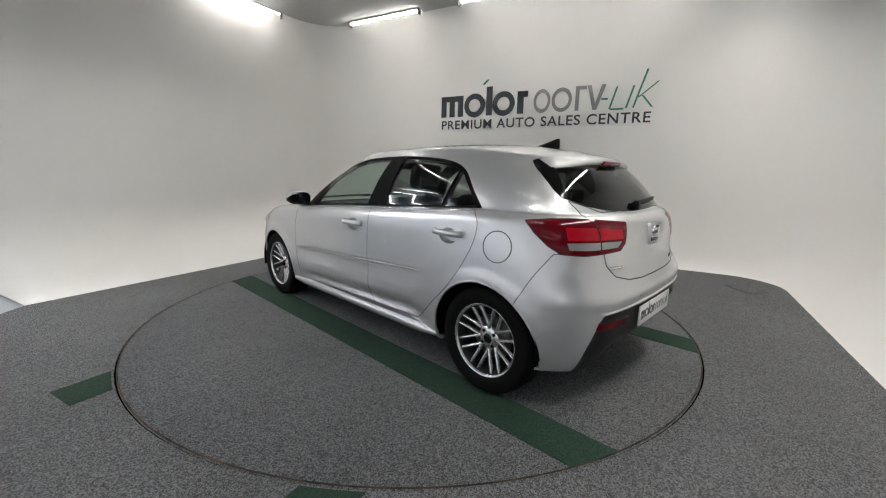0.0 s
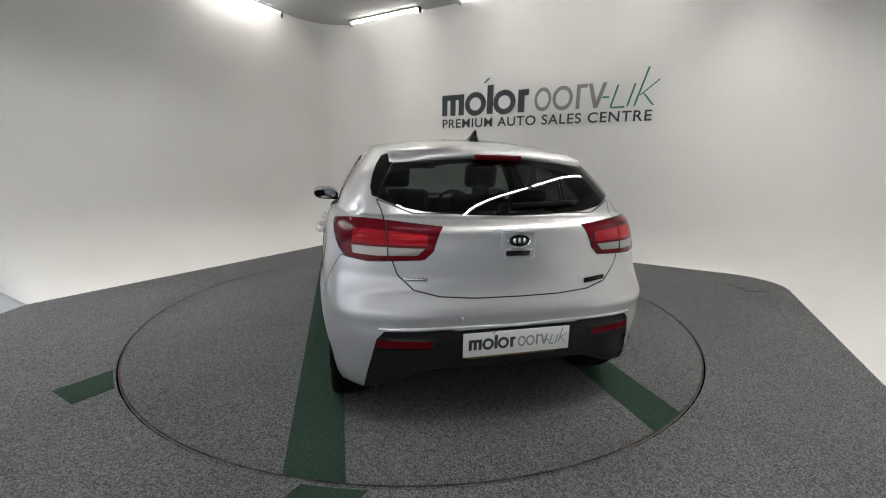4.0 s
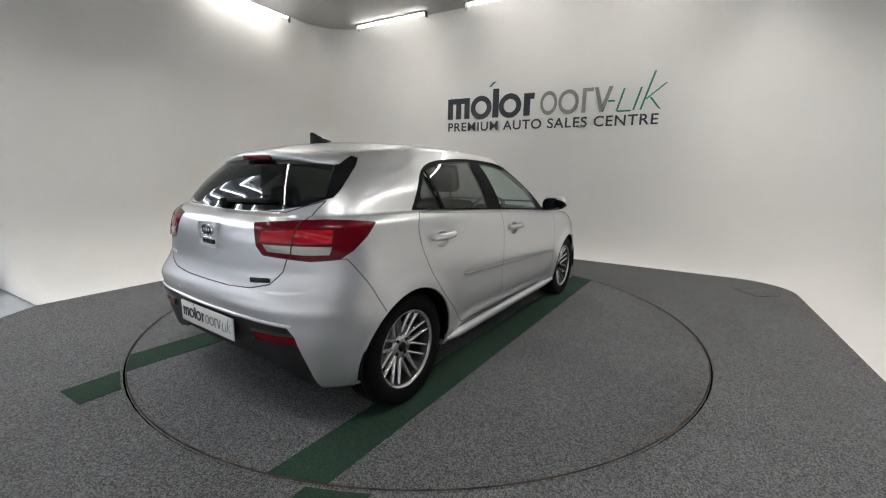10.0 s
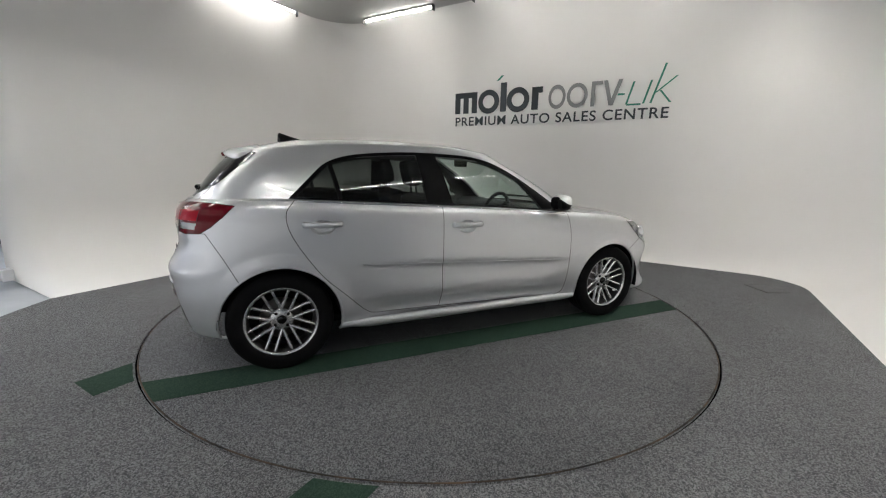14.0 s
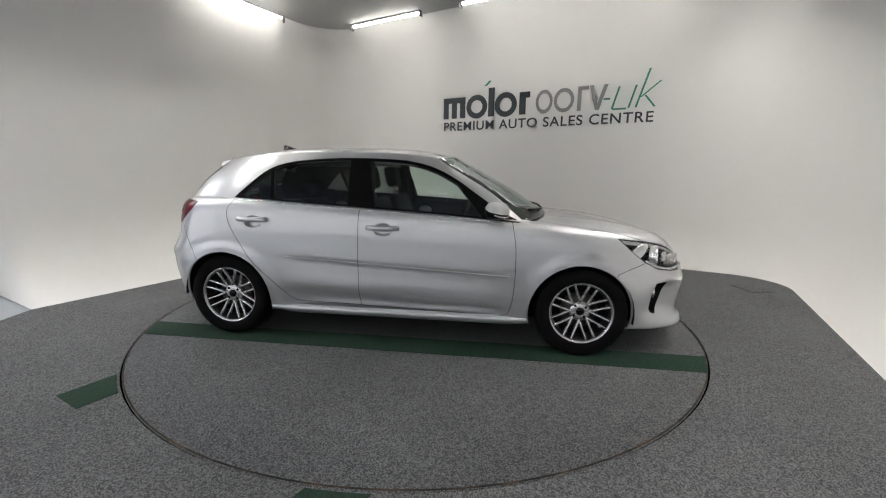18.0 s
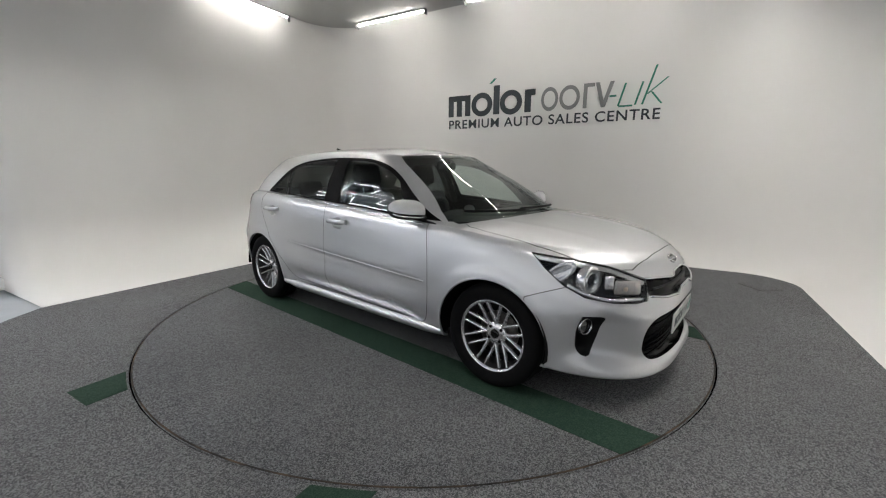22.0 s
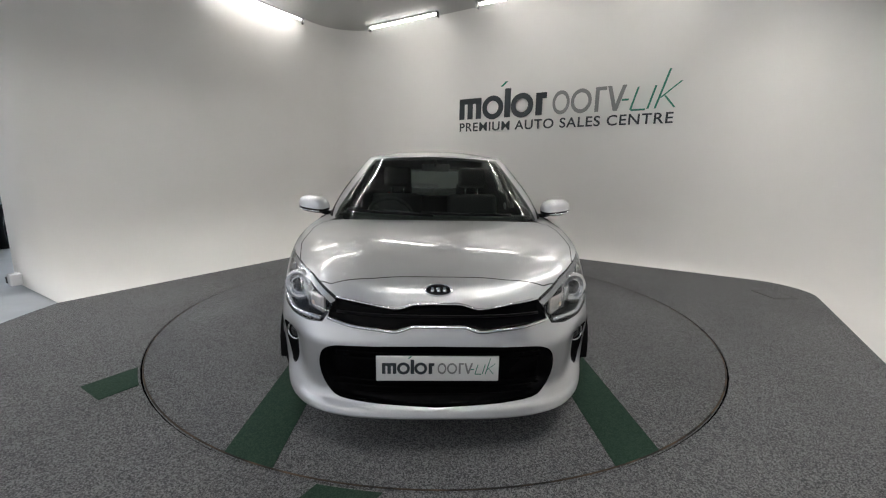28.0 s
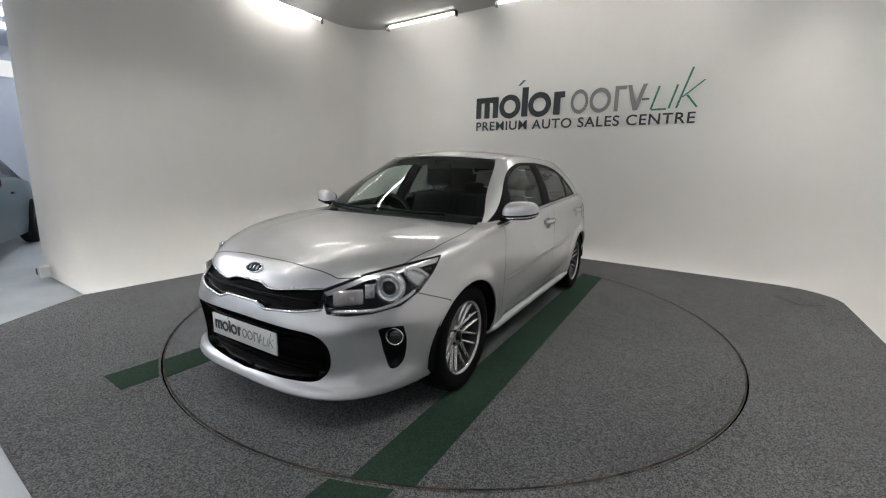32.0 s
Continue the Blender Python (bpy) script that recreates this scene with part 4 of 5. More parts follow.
# ---- wheels ----
def wheel_meshes():
    tread = [(0.304, -0.066), (0.309, -0.058), (0.310, -0.041), (0.304, -0.040), (0.304, -0.034), (0.310, -0.033), (0.310, -0.004), (0.304, -0.003)]
    side_wall = [(0.208, -0.090), (0.222, -0.099), (0.255, -0.104), (0.283, -0.101), (0.300, -0.090), (0.306, -0.074)]
    half = side_wall + tread
    tyre = lathe(half + [(r, -h) for r, h in half[::-1]], 72)
    barrel = lathe([(0.208, -0.088), (0.200, -0.085), (0.190, -0.06), (0.186, 0.03), (0.192, 0.070), (0.199, 0.081)], 72)
    lip = lathe([(0.198, 0.079), (0.201, 0.084), (0.209, 0.094), (0.215, 0.092), (0.211, 0.086)], 72)
    spokes = []
    for k in range(8):
        a = 2 * math.pi * (k + 0.5) / 8
        for s in (-1, 1):
            # each pair of spokes runs nearly side by side from the hub to the rim
            bm = bmesh.new()
            chain = [(0.045, s * 0.024, 0.040, 0.0120), (0.085, s * 0.0255, 0.048, 0.0105), (0.14, s * 0.027, 0.060, 0.0100), (0.196, s * 0.029, 0.076, 0.0105), (0.204, s * 0.030, 0.074, 0.0120)]
            rings = []
            for r, o, y, w in chain:
                ring_ = []
                for du, dy in ((-1, -0.018), (-0.75, -0.002), (0, 0.003), (0.75, -0.002), (1, -0.018)):
                    u, t = o + du * w, r
                    ring_.append(bm.verts.new((t * math.cos(a) - u * math.sin(a), y + dy, t * math.sin(a) + u * math.cos(a))))
                rings.append(ring_)
            for p, q in zip(rings[:-1], rings[1:]):
                for i in range(4):
                    bm.faces.new((p[i], p[i + 1], q[i + 1], q[i]))
            bmesh.ops.recalc_face_normals(bm, faces=bm.faces[:])
            if sum(f.normal.y for f in bm.faces) < 0:
                bmesh.ops.reverse_faces(bm, faces=bm.faces[:])
            spokes.append(bm)
    hub = lathe([(0, 0.046), (0.030, 0.048), (0.040, 0.046), (0.062, 0.043), (0.070, 0.036), (0.072, 0.015)], 40)
    disc = lathe([(0.05, -0.005), (0.128, -0.005), (0.128, 0.006), (0.05, 0.006)], 48)
    # flat disc, black in place of the shade behind the spokes
    back = lathe([(0, -0.03), (0.19, -0.03)], 40)
    cap = lathe([(0, 0.0565), (0.020, 0.056), (0.026, 0.053), (0.027, 0.049)], 32)
    bolts = []
    for k in range(4):
        a = math.pi / 4 + math.pi / 2 * k + 0.12
        bolts.append(moved(lathe([(0, 0.050), (0.0085, 0.050), (0.0095, 0.046), (0.0095, 0.03)], 10), Matrix.Translation((0.050 * math.cos(a), 0, 0.050 * math.sin(a)))))
    return tyre, hub, barrel, lip, spokes, disc, back, cap, bolts


def build_wheel(parent, name="wheel"):
    tyre, hub, barrel, lip, spokes, disc, back, cap, bolts = wheel_meshes()
    w = part(name, hub, ALLOY, parent, "multi-spoke silver alloy wheel")
    part("rim_barrel", barrel, ALLOY_SHADED, w, "shadowed inner rim")
    part("rim_lip", lip, ALLOY, w)
    part("tyre", tyre, RUBBER, w, "black rubber tyre")
    part("brake_disc", disc, STEEL, w)
    part("spoke_shade_disc", back, BLACK_TRIM, w)
    part("centre_cap", cap, BLACK_GLOSS, w, "black centre cap")
    for b in spokes:
        part("spoke", b, ALLOY, w)
    for b in bolts:
        part("wheel_bolt", b, BLACK_TRIM, w)
    return w


def gaps(name, bm, parent):
    """Each run of strips that hangs together becomes a part of its own."""
    bmesh.ops.remove_doubles(bm, verts=bm.verts[:], dist=0.0035)
    left = set(bm.verts)
    while left:
        run, edge = set(), [left.pop()]
        while edge:
            v = edge.pop()
            run.add(v)
            for e in v.link_edges:
                w = e.other_vert(v)
                if w in left:
                    left.discard(w)
                    edge.append(w)
        faces = {f for v in run for f in v.link_faces}
        if len(faces) < 6:
            continue
        one = bmesh.new()
        made = {v: one.verts.new(v.co) for v in run}
        for f in faces:
            one.faces.new([made[v] for v in f.verts])
        part(name, one, SEAM, parent, "", False)
    bm.free()


# ---- the car ----
def car():
    c = empty("hatchback_car")
    tagged(c, "silver five-door hatchback car standing on the turntable", "car")

    panel_mesh("body", ["body"], PAINT, c, label="silver metallic body shell")
    panel_mesh("front_bumper", ["front_bumper"], PAINT, c)
    panel_mesh("rear_bumper", ["rear_bumper"], PAINT, c)
    panel_mesh("bonnet", ["bonnet"], PAINT, c)
    panel_mesh("tailgate", ["tailgate"], PAINT, c)
    panel_mesh("windscreen", ["windscreen"], SCREEN, c, label="clear curved windscreen")
    for s in (1, -1):
        panel_mesh("window_wedge", ["rear_wedge"], BLACK_GLOSS, c, (s,), 0.002, "gloss black wedge beside the rear window")
    panel_mesh("rear_window", ["rear_glass"], REAR_GLASS, c, label="dark tinted rear window")
    panel_mesh("scuttle", ["scuttle"], BLACK_TRIM, c, shift=-0.012, label="black plastic scuttle under the windscreen")
    panel_mesh("rear_valance", ["diffuser"], VALANCE, c, shift=-0.010, edge_in=0.0, label="black textured lower rear bumper")
    panel_mesh("upper_grille", ["upper_grille"], GRILLE_BLACK, c, shift=-0.022, edge_in=-0.002, label="narrow gloss black grille")
    lower = panel_mesh("lower_grille", ["lower_grille"], GRILLE_BLACK, c, shift=-0.050, edge_in=-0.002, label="wide black lower grille")

    # dark backing behind the glass edges and the inner trim
    panel_mesh("inner_trim", ["body", "front_door", "rear_door", "surround", "tailgate", "tail_lamp", "tail_bright", "tail_clear", "rear_wedge"], DASH, c, shift=-0.022, flip=True,
               limit=lambda p: -1.75 < p.x < 1.0 and 0.35 < p.z < 1.30, label="dark inner trim")
    panel_mesh("headlining", ["body", "surround"], LINING, c, shift=-0.022, flip=True, limit=lambda p: p.z >= 1.30, label="grey headlining")

    for s in (1, -1):
        door = panel_mesh("front_door", ["front_door"], PAINT, c, (s,))
        rear = panel_mesh("rear_door", ["rear_door"], PAINT, c, (s,))
        panel_mesh("window_surround", ["surround"], BLACK_FRAME, c, (s,), 0.001, "black window surround")
        panel_mesh("front_window", ["front_side_glass"], GLASS, c, (s,), -0.004, "lightly tinted front side window")
        panel_mesh("rear_side_window", ["rear_side_glass"], PRIVACY, c, (s,), -0.004, "dark tinted rear side window")
        panel_mesh("quarter_window", ["quarter_glass"], PRIVACY, c, (s,), -0.004, "small dark quarter window")
        for x, host in ((-0.075, door), (-1.035, rear)):
            z = 0.853 if host is door else 0.890
            p, n = flank(x, z)
            grip = rod([(p.x + dx, p.y + dy, p.z + 0.004) for dx, dy in ((-0.108, 0.004), (-0.090, 0.024), (-0.04, 0.034), (0.04, 0.034), (0.090, 0.024), (0.108, 0.004))], 0.0165, 10, flat=1.15)
            bowl = "front_bowl" if host is door else "rear_bowl"
            panel_mesh("handle_recess", [bowl, bowl + "_floor"], PAINT, host, (s,), -0.034, edge_in=0.0)
            part("door_handle", flipped(grip, s), PAINT, host)
        # bright strip under the windows
        strip = rod([flank(x, dlo_low(x) - 0.010)[0] + Vector((0, 0.003, 0)) for x in np.linspace(-1.17, 0.78, 24)], 0.0055, 6)
        rub = []
        for x in np.linspace(-0.80, 0.80, 30):
            z = crease(x)
            p, n = flank(x, z)
            rub.append(p + n * 0.0015)
        rubbing = rod(rub, 0.0030, 6)
        for bm, nm, mt in ((strip, "window_strip", CHROME), (rubbing, "side_moulding", PAINT)):
            if s < 0:
                bm.transform(Matrix.Diagonal((1, -1, 1, 1)))
                bmesh.ops.reverse_faces(bm, faces=bm.faces[:])
            part(nm, bm, mt, c)
        # sill under the doors
        sill = bmesh.new()
        srows = []
        for x in np.linspace(-0.935, 0.925, 26):
            lift = 0.020 * smooth01(-x, 0.75, 0.94) + 0.012 * smooth01(x, 0.80, 0.93)
            srows.append([sill.verts.new((x, y, z + lift * k)) for y, z, k in
                          ((0.815, 0.262, 0), (0.836, 0.258, 0), (0.847, 0.246, 0.2), (0.844, 0.224, 0.5), (0.832, 0.204, 1), (0.80, 0.192, 1), (0.76, 0.190, 1))])
        for u, w in zip(srows[:-1], srows[1:]):
            for i in range(6):
                sill.faces.new((u[i], u[i + 1], w[i + 1], w[i]))
        bmesh.ops.recalc_face_normals(sill, faces=sill.faces[:])
        part("side_sill", flipped(sill, s), PAINT, c)
        lamps(c, s)
        mirror(c, s)
        # wheel arch liners
        for cx in (HUB_X - 0.012, -HUB_X + 0.003):
            bm = lathe([(0.10, 0.50), (0.35, 0.50), (0.353, 0.52), (0.353, 0.835)], 40)
            for v in bm.verts:
                v.co = Vector((v.co.x + cx, v.co.y * s, v.co.z + 0.30))
            bmesh.ops.delete(bm, geom=[v for v in bm.verts if v.co.z < (0.30 if cx < 0 else 0.21)], context="VERTS")
            part("arch_liner", bm, BLACK_TRIM, c)
    for s in (1, -1):
        gaps("door_gap", seams([(("front_door",), ("body", "rear_door", "surround"))], 0.0020, None, (s,)), c)
        gaps("door_gap", seams([(("rear_door",), ("body", "surround"))], 0.0020, None, (s,)), c)
        gaps("bumper_gap", seams([(("front_bumper",), ("body",))], 0.002, lambda e: e.verts[0].co.x < 1.70 and e.verts[0].co.z > 0.45, (s,)), c)
        gaps("bumper_gap", seams([(("rear_bumper",), ("body",))], 0.002, None, (s,)), c)
        gaps("lamp_gap", seams([(("headlamp", "head_band"), ("body", "front_bumper", "bonnet"))], 0.0026, None, (s,)), c)
        gaps("lamp_gap", seams([(("tail_lamp",), ("body", "rear_bumper", "tailgate"))], 0.0025, None, (s,)), c)
    gaps("bonnet_gap", seams([(("bonnet",), ("body", "front_bumper"))], 0.0026), c)
    gaps("tailgate_gap", seams([(("tailgate",), ("body", "rear_bumper"))], 0.003), c)
    for hole in ("gone_front", "gone_rear"):
        for s in (1, -1):
            part("arch_edge", flange([hole], 0.008, s), PAINT, c)
    front_details(c)
    rear_details(c)
    cabin(c)
    # dark floor pan
    part("floor_pan", slab(3.1, 1.30, 0.05, 0.01, 1, (0.0, 0, 0.20)), BLACK_TRIM, c)
    # black slabs added below the sills in place of the shade there
    part("sill_shadow_panel", join(slab(1.75, 0.10, 0.05, 0.01, 1, (0.0, 0.74, 0.185)), slab(1.75, 0.10, 0.05, 0.01, 1, (0.0, -0.74, 0.185))), BLACK_TRIM, c)
    w = build_wheel(c)
    w.matrix_basis = pose(HUB_X, HUB_Y, TYRE_R)
    for x, s in ((HUB_X, -1), (-HUB_X, 1), (-HUB_X, -1)):
        copy_thing(w, pose(x, HUB_Y * s, TYRE_R, 0, 0, 0 if s > 0 else 180))
    return c


def flipped(bm, s):
    if s < 0:
        bm.transform(Matrix.Diagonal((1, -1, 1, 1)))
        bmesh.ops.reverse_faces(bm, faces=bm.faces[:])
    return bm


def lamps(c, s):
    head = panel_mesh("headlamp", ["headlamp", "head_band"], LENS, c, (s,), 0.002, "clear headlamp with dark bowl and silver reflectors")
    panel_mesh("lamp_bowl", ["headlamp"], LAMP_DARK, head, (s,), -0.070, edge_in=-0.006, label="dark lamp bowl")
    panel_mesh("lamp_band", ["head_band"], LAMP_GREY, head, (s,), -0.006, edge_in=-0.007, label="pale grey band along the lamp's top")
    out = Vector((0.70, 0.71, 0))
    ahead = Vector((1, 0.30, 0)).normalized()

    def spot(x, y, z):
        return skin(Vector((x, y, z)) + out * 0.6, -out)[0]
    turn = ahead.to_track_quat("Y", "Z").to_matrix().to_4x4()
    p = spot(1.772, 0.640, 0.690) - ahead * 0.040
    ringed = moved(lathe([(0.036, 0.000), (0.040, 0.010), (0.056, 0.018), (0.072, 0.022), (0.076, 0.012), (0.070, -0.03)], 36), Matrix.Translation(p) @ turn)
    part("projector_ring", flipped(ringed, s), LAMP_SILVER, head, "bright ring round the projector")
    part("projector_edge", flipped(moved(rod([(0.038 * math.cos(2 * math.pi * k / 32), 0.012, 0.038 * math.sin(2 * math.pi * k / 32)) for k in range(32)], 0.004, 6, True), Matrix.Translation(p) @ turn), s), CHROME, head)
    ball = moved(lathe([(0, 0.022), (0.014, 0.019), (0.026, 0.010), (0.036, -0.002)], 28), Matrix.Translation(p) @ turn)
    part("projector_lens", flipped(ball, s), LAMP_LENS, head, "round projector lens")
    p = spot(1.905, 0.525, 0.655) - out * 0.022
    along_lamp = pose(0, 0, 0, 0, 0, -41)
    part("indicator", flipped(slab(0.135, 0.022, 0.074, 0.012, 2, p - Vector((0, 0, 0.037)), along_lamp), s), AMBER, head, "pale clear indicator block")
    part("indicator_bulb", flipped(slab(0.022, 0.006, 0.020, 0.006, 2, p + out * 0.010 - Vector((0.01, -0.01, 0.016)), along_lamp), s), AMBER_BULB, head, "amber bulb behind the lens")
    for k in range(5):
        q = p + Vector((0.046 - 0.023 * k, -0.040 + 0.020 * k, 0))
        part("indicator_rib", flipped(slab(0.002, 0.024, 0.066, 0.0008, 1, q - Vector((0, 0, 0.033)), along_lamp), s), LAMP_GREY, head)
    p = spot(1.842, 0.600, 0.680) - out * 0.022
    part("lamp_facet", flipped(slab(0.045, 0.014, 0.070, 0.006, 2, p - Vector((0, 0, 0.034)), along_lamp), s), LAMP_SILVER, head, "narrow silver facet")
    p = spot(1.640, 0.742, 0.722) - out * 0.020
    part("side_reflector", flipped(moved(lathe([(0, -0.004), (0.7, -0.001), (1.0, 0.004), (1.06, 0.0)], 28),
         Matrix.Translation(p) @ Vector((0.45, 0.89, 0.1)).normalized().to_track_quat("Y", "Z").to_matrix().to_4x4() @ pose(0, 0, 0, 0, -32, 0) @ Matrix.Diagonal((0.088, 1, 0.040, 1))), s), LAMP_SILVER, head, "silver side reflector")
    under = [spot(x, y, z) - out * 0.010 for x, y, z in ((1.97, 0.490, 0.600), (1.87, 0.640, 0.602), (1.78, 0.728, 0.628), (1.70, 0.760, 0.668))]
    part("lower_strip", flipped(rod([tuple(q) for q in spline(under, 14)], 0.010, 8), s), LAMP_SILVER, head)

    rear = panel_mesh("tail_lamp", ["tail_lamp"], RED_LENS, c, (s,), 0.004, "deep red tail lamp with clear lower strip", edge_in=0.0)
    panel_mesh("clear_strip", ["tail_clear"], CLEAR_LAMP, rear, (s,), 0.004, edge_in=0.001, label="clear reversing strip")
    split = [tail(0.575, z)[0] - Vector((0.005, 0, 0)) for z in np.linspace(0.845, 1.012, 12)]
    part("lamp_split", flipped(rod([tuple(q) for q in split], 0.003, 6), s), SEAM, rear)
    panel_mesh("brake_panel", ["tail_bright"], RED_BRIGHT, rear, (s,), 0.005, "brighter red brake panel", edge_in=0.003)


def mirror(c, s):
    """A wedge-shaped housing: painted cap above, black shell below, the glass let into its flat rear."""
    at = Matrix.Translation((0.682, 0.892, 0.986)) @ pose(0, 0, 0, 0, 0, 10)
    n, k = 20, 32
    rings = []
    for i in range(n + 1):
        u = -1 + 2 * i / n
        u = math.copysign(1 - (1 - abs(u)) ** 1.5, u)
        full = (1 - abs(u) ** 3.4) ** 0.5
        y = u * 0.118
        high = 0.072 * full * (1.0 - 0.10 * u)
        low = 0.052 * full * (1.0 + 0.06 * u)
        deep = 0.080 * full * (1.0 - 0.22 * u)
        row = []
        for j in range(k):
            a = 2 * math.pi * j / k
            ca, sa = math.cos(a), math.sin(a)
            x = math.copysign(abs(ca) ** 0.8, ca) * (deep if ca > 0 else 0.030 * min(1, full * 1.6))
            z = math.copysign(abs(sa) ** 0.72, sa) * (high if sa > 0 else low)
            row.append(Vector((x - 0.10 * y, y, z + 0.10 * y)))
        rings.append(row)

    def shell(keep):
        bm = bmesh.new()
        made = {}

        def vert(i, j):
            if (i, j) not in made:
                made[(i, j)] = bm.verts.new(rings[i][j])
            return made[(i, j)]
        for i in range(n):
            for j in range(k):
                a = 2 * math.pi * (j + 0.5) / k
                if keep(a):
                    bm.faces.new((vert(i, j), vert(i, (j + 1) % k), vert(i + 1, (j + 1) % k), vert(i + 1, j)))
        bmesh.ops.remove_doubles(bm, verts=bm.verts[:], dist=1e-5)
        bmesh.ops.recalc_face_normals(bm, faces=bm.faces[:])
        return moved(bm, at)
    cap_of = lambda a: (-0.22 < a < 2.75 or a > 2 * math.pi - 0.22)
    m = part("door_mirror", flipped(shell(cap_of), s), PAINT, c, "silver door mirror with black lower shell")
    part("mirror_shell", flipped(shell(lambda a: not cap_of(a)), s), BLACK_TRIM, m, "black lower shell")
    g = bmesh.new()
    bmesh.ops.create_circle(g, cap_ends=True, segments=32, radius=1.0)
    for v in g.verts:
        u, w = v.co.x, v.co.y
        v.co = Vector((-0.0315, math.copysign(abs(u) ** 0.75, u) * 0.090, math.copysign(abs(w) ** 0.75, w) * 0.046 + 0.006))
    part("mirror_glass", flipped(moved(g, at), s), CHROME, m)
    foot = rod([(0.735, 0.770, 0.938), (0.715, 0.815, 0.940), (0.690, 0.865, 0.952)], 0.030, 10, flat=0.50)
    part("mirror_foot", flipped(foot, s), BLACK_TRIM, m)
    ind = [rings[i][30] + Vector((0.001, 0, -0.006)) for i in range(5, n - 1)]
    part("mirror_repeater", flipped(moved(rod([tuple(q) for q in ind], 0.0055, 6), at), s), LAMP_SILVER, m, "pale repeater strip")


def plate(c, x, z, turn, name, back):
    """A white show plate with the dealer's plain shapes on it."""
    body = slab(0.52, 0.008, 0.112, 0.003, 2)
    m = Matrix.Translation((x, 0, z - 0.056)) @ pose(0, 0, 0, 0, 0, turn)
    body.transform(m)
    p = part(name, body, PLATE_WHITE, c, "white show plate with dark and grey shapes")
    origin = m @ Matrix.Translation((-0.235, -0.0045, 0.033)) @ pose(0, 0, 0, 90, 0, 0)
    mark(0.47, 0.06, 0.0012, origin, p, False)
    return p


def badge(c, p, n, w, h, name):
    rim = lathe([(0.84, 0.003), (0.88, 0.0085), (0.95, 0.009), (1.02, 0.005), (1.03, -0.004)], 40)
    face = lathe([(0, 0.0055), (0.86, 0.0045), (0.9, 0.0)], 40)
    m = Matrix.Translation(p + n * 0.002) @ n.to_track_quat("Y", "Z").to_matrix().to_4x4() @ Matrix.Diagonal((w, 1, h, 1))
    b = part(name, moved(rim, m), CHROME, c, "oval chrome badge with dark face")
    part("badge_face", moved(face, m), BLACK_GLOSS, b)
    for u in (-0.42, 0.0, 0.42):
        part("badge_bar", moved(slab(0.20, 0.004, 0.72, 0.0, 1, (u, 0.006, -0.36)), m), CHROME, b)


def front_details(c):
    p, n = nose(0, 0.735)
    badge(c, p, Vector((n.x, 0, n.z)).normalized(), 0.062, 0.030, "front_badge")
    plate(c, nose(0.2, 0.40)[0].x + 0.006, 0.418, 90, "front_plate", False)
    # bright line under the upper grille, following its dip
    for s in (1, -1):
        pts = []
        for y, z in ((0.0, 0.600), (0.05, 0.600), (0.110, 0.599), (0.150, 0.585), (0.185, 0.578), (0.25, 0.584), (0.36, 0.591), (0.475, 0.609)):
            q, m = nose(y, z)
            pts.append(q + m * 0.002)
        part("grille_strip", flipped(rod([tuple(k) for k in spline(pts, 22)], 0.0075, 8), s), CHROME, c, "chrome strip under the grille")
        pts = []
        for y, z in ((0.0, 0.686), (0.10, 0.684), (0.175, 0.666), (0.30, 0.679), (0.445, 0.691)):
            q, m = nose(y, z)
            pts.append(q + m * 0.001)
        part("grille_brow", flipped(rod([tuple(k) for k in spline(pts, 18)], 0.006, 6), s), CHROME, c)
        fog = panel_mesh("fog_bay", ["fog_bay"], BLACK_TRIM, c, (s,), -0.030, "black fog lamp bay", edge_in=-0.002)
        q, m = nose(0.710, 0.455)
        d = Vector((1, 0.45, 0)).normalized()
        place_ = Matrix.Translation(q - d * 0.022) @ d.to_track_quat("Y", "Z").to_matrix().to_4x4()
        part("fog_ring", flipped(moved(lathe([(0.0370, 0.0), (0.039, 0.007), (0.0445, 0.006), (0.0450, -0.01)], 32), place_), s), CHROME, fog, "chrome ring")
        part("fog_lens", flipped(moved(lathe([(0, 0.002), (0.022, 0.000), (0.038, -0.006)], 32), place_), s), LAMP_LENS, fog)
    # slats of the lower grille
    for z in (0.475, 0.445, 0.335, 0.305, 0.275):
        half = 0.46 if z > 0.30 else 0.43
        pts = [nose(y, z)[0] - Vector((0.030, 0, 0)) for y in np.linspace(0, half, 12)]
        chain = [(q.x, -q.y, q.z) for q in pts[::-1]] + [tuple(q) for q in pts[1:]]
        part("grille_slat", rod(chain, 0.006, 6, flat=0.7), GRILLE_BLACK, c)
    for z in (0.636,):
        pts = [nose(y, z)[0] - Vector((0.014, 0, 0)) for y in np.linspace(0, 0.44, 12)]
        chain = [(q.x, -q.y, q.z) for q in pts[::-1]] + [tuple(q) for q in pts[1:]]
        part("grille_slat", rod(chain, 0.006, 6), BLACK_TRIM, c)
    # wipers on the windscreen
    for a, b in (((0.50, 0.955), (-0.10, 0.965)), ((-0.02, 0.952), (-0.60, 0.972))):
        pts = []
        for t in np.linspace(0, 1, 12):
            y, z = lerp(a[0], b[0], t), lerp(a[1], b[1], t)
            q, m = nose(y, z)
            pts.append((q.x + 0.016, y, q.z + 0.010))
        part("windscreen_wiper", rod(pts, 0.008, 6, flat=1.2), BLACK_TRIM, c, "black windscreen wiper")


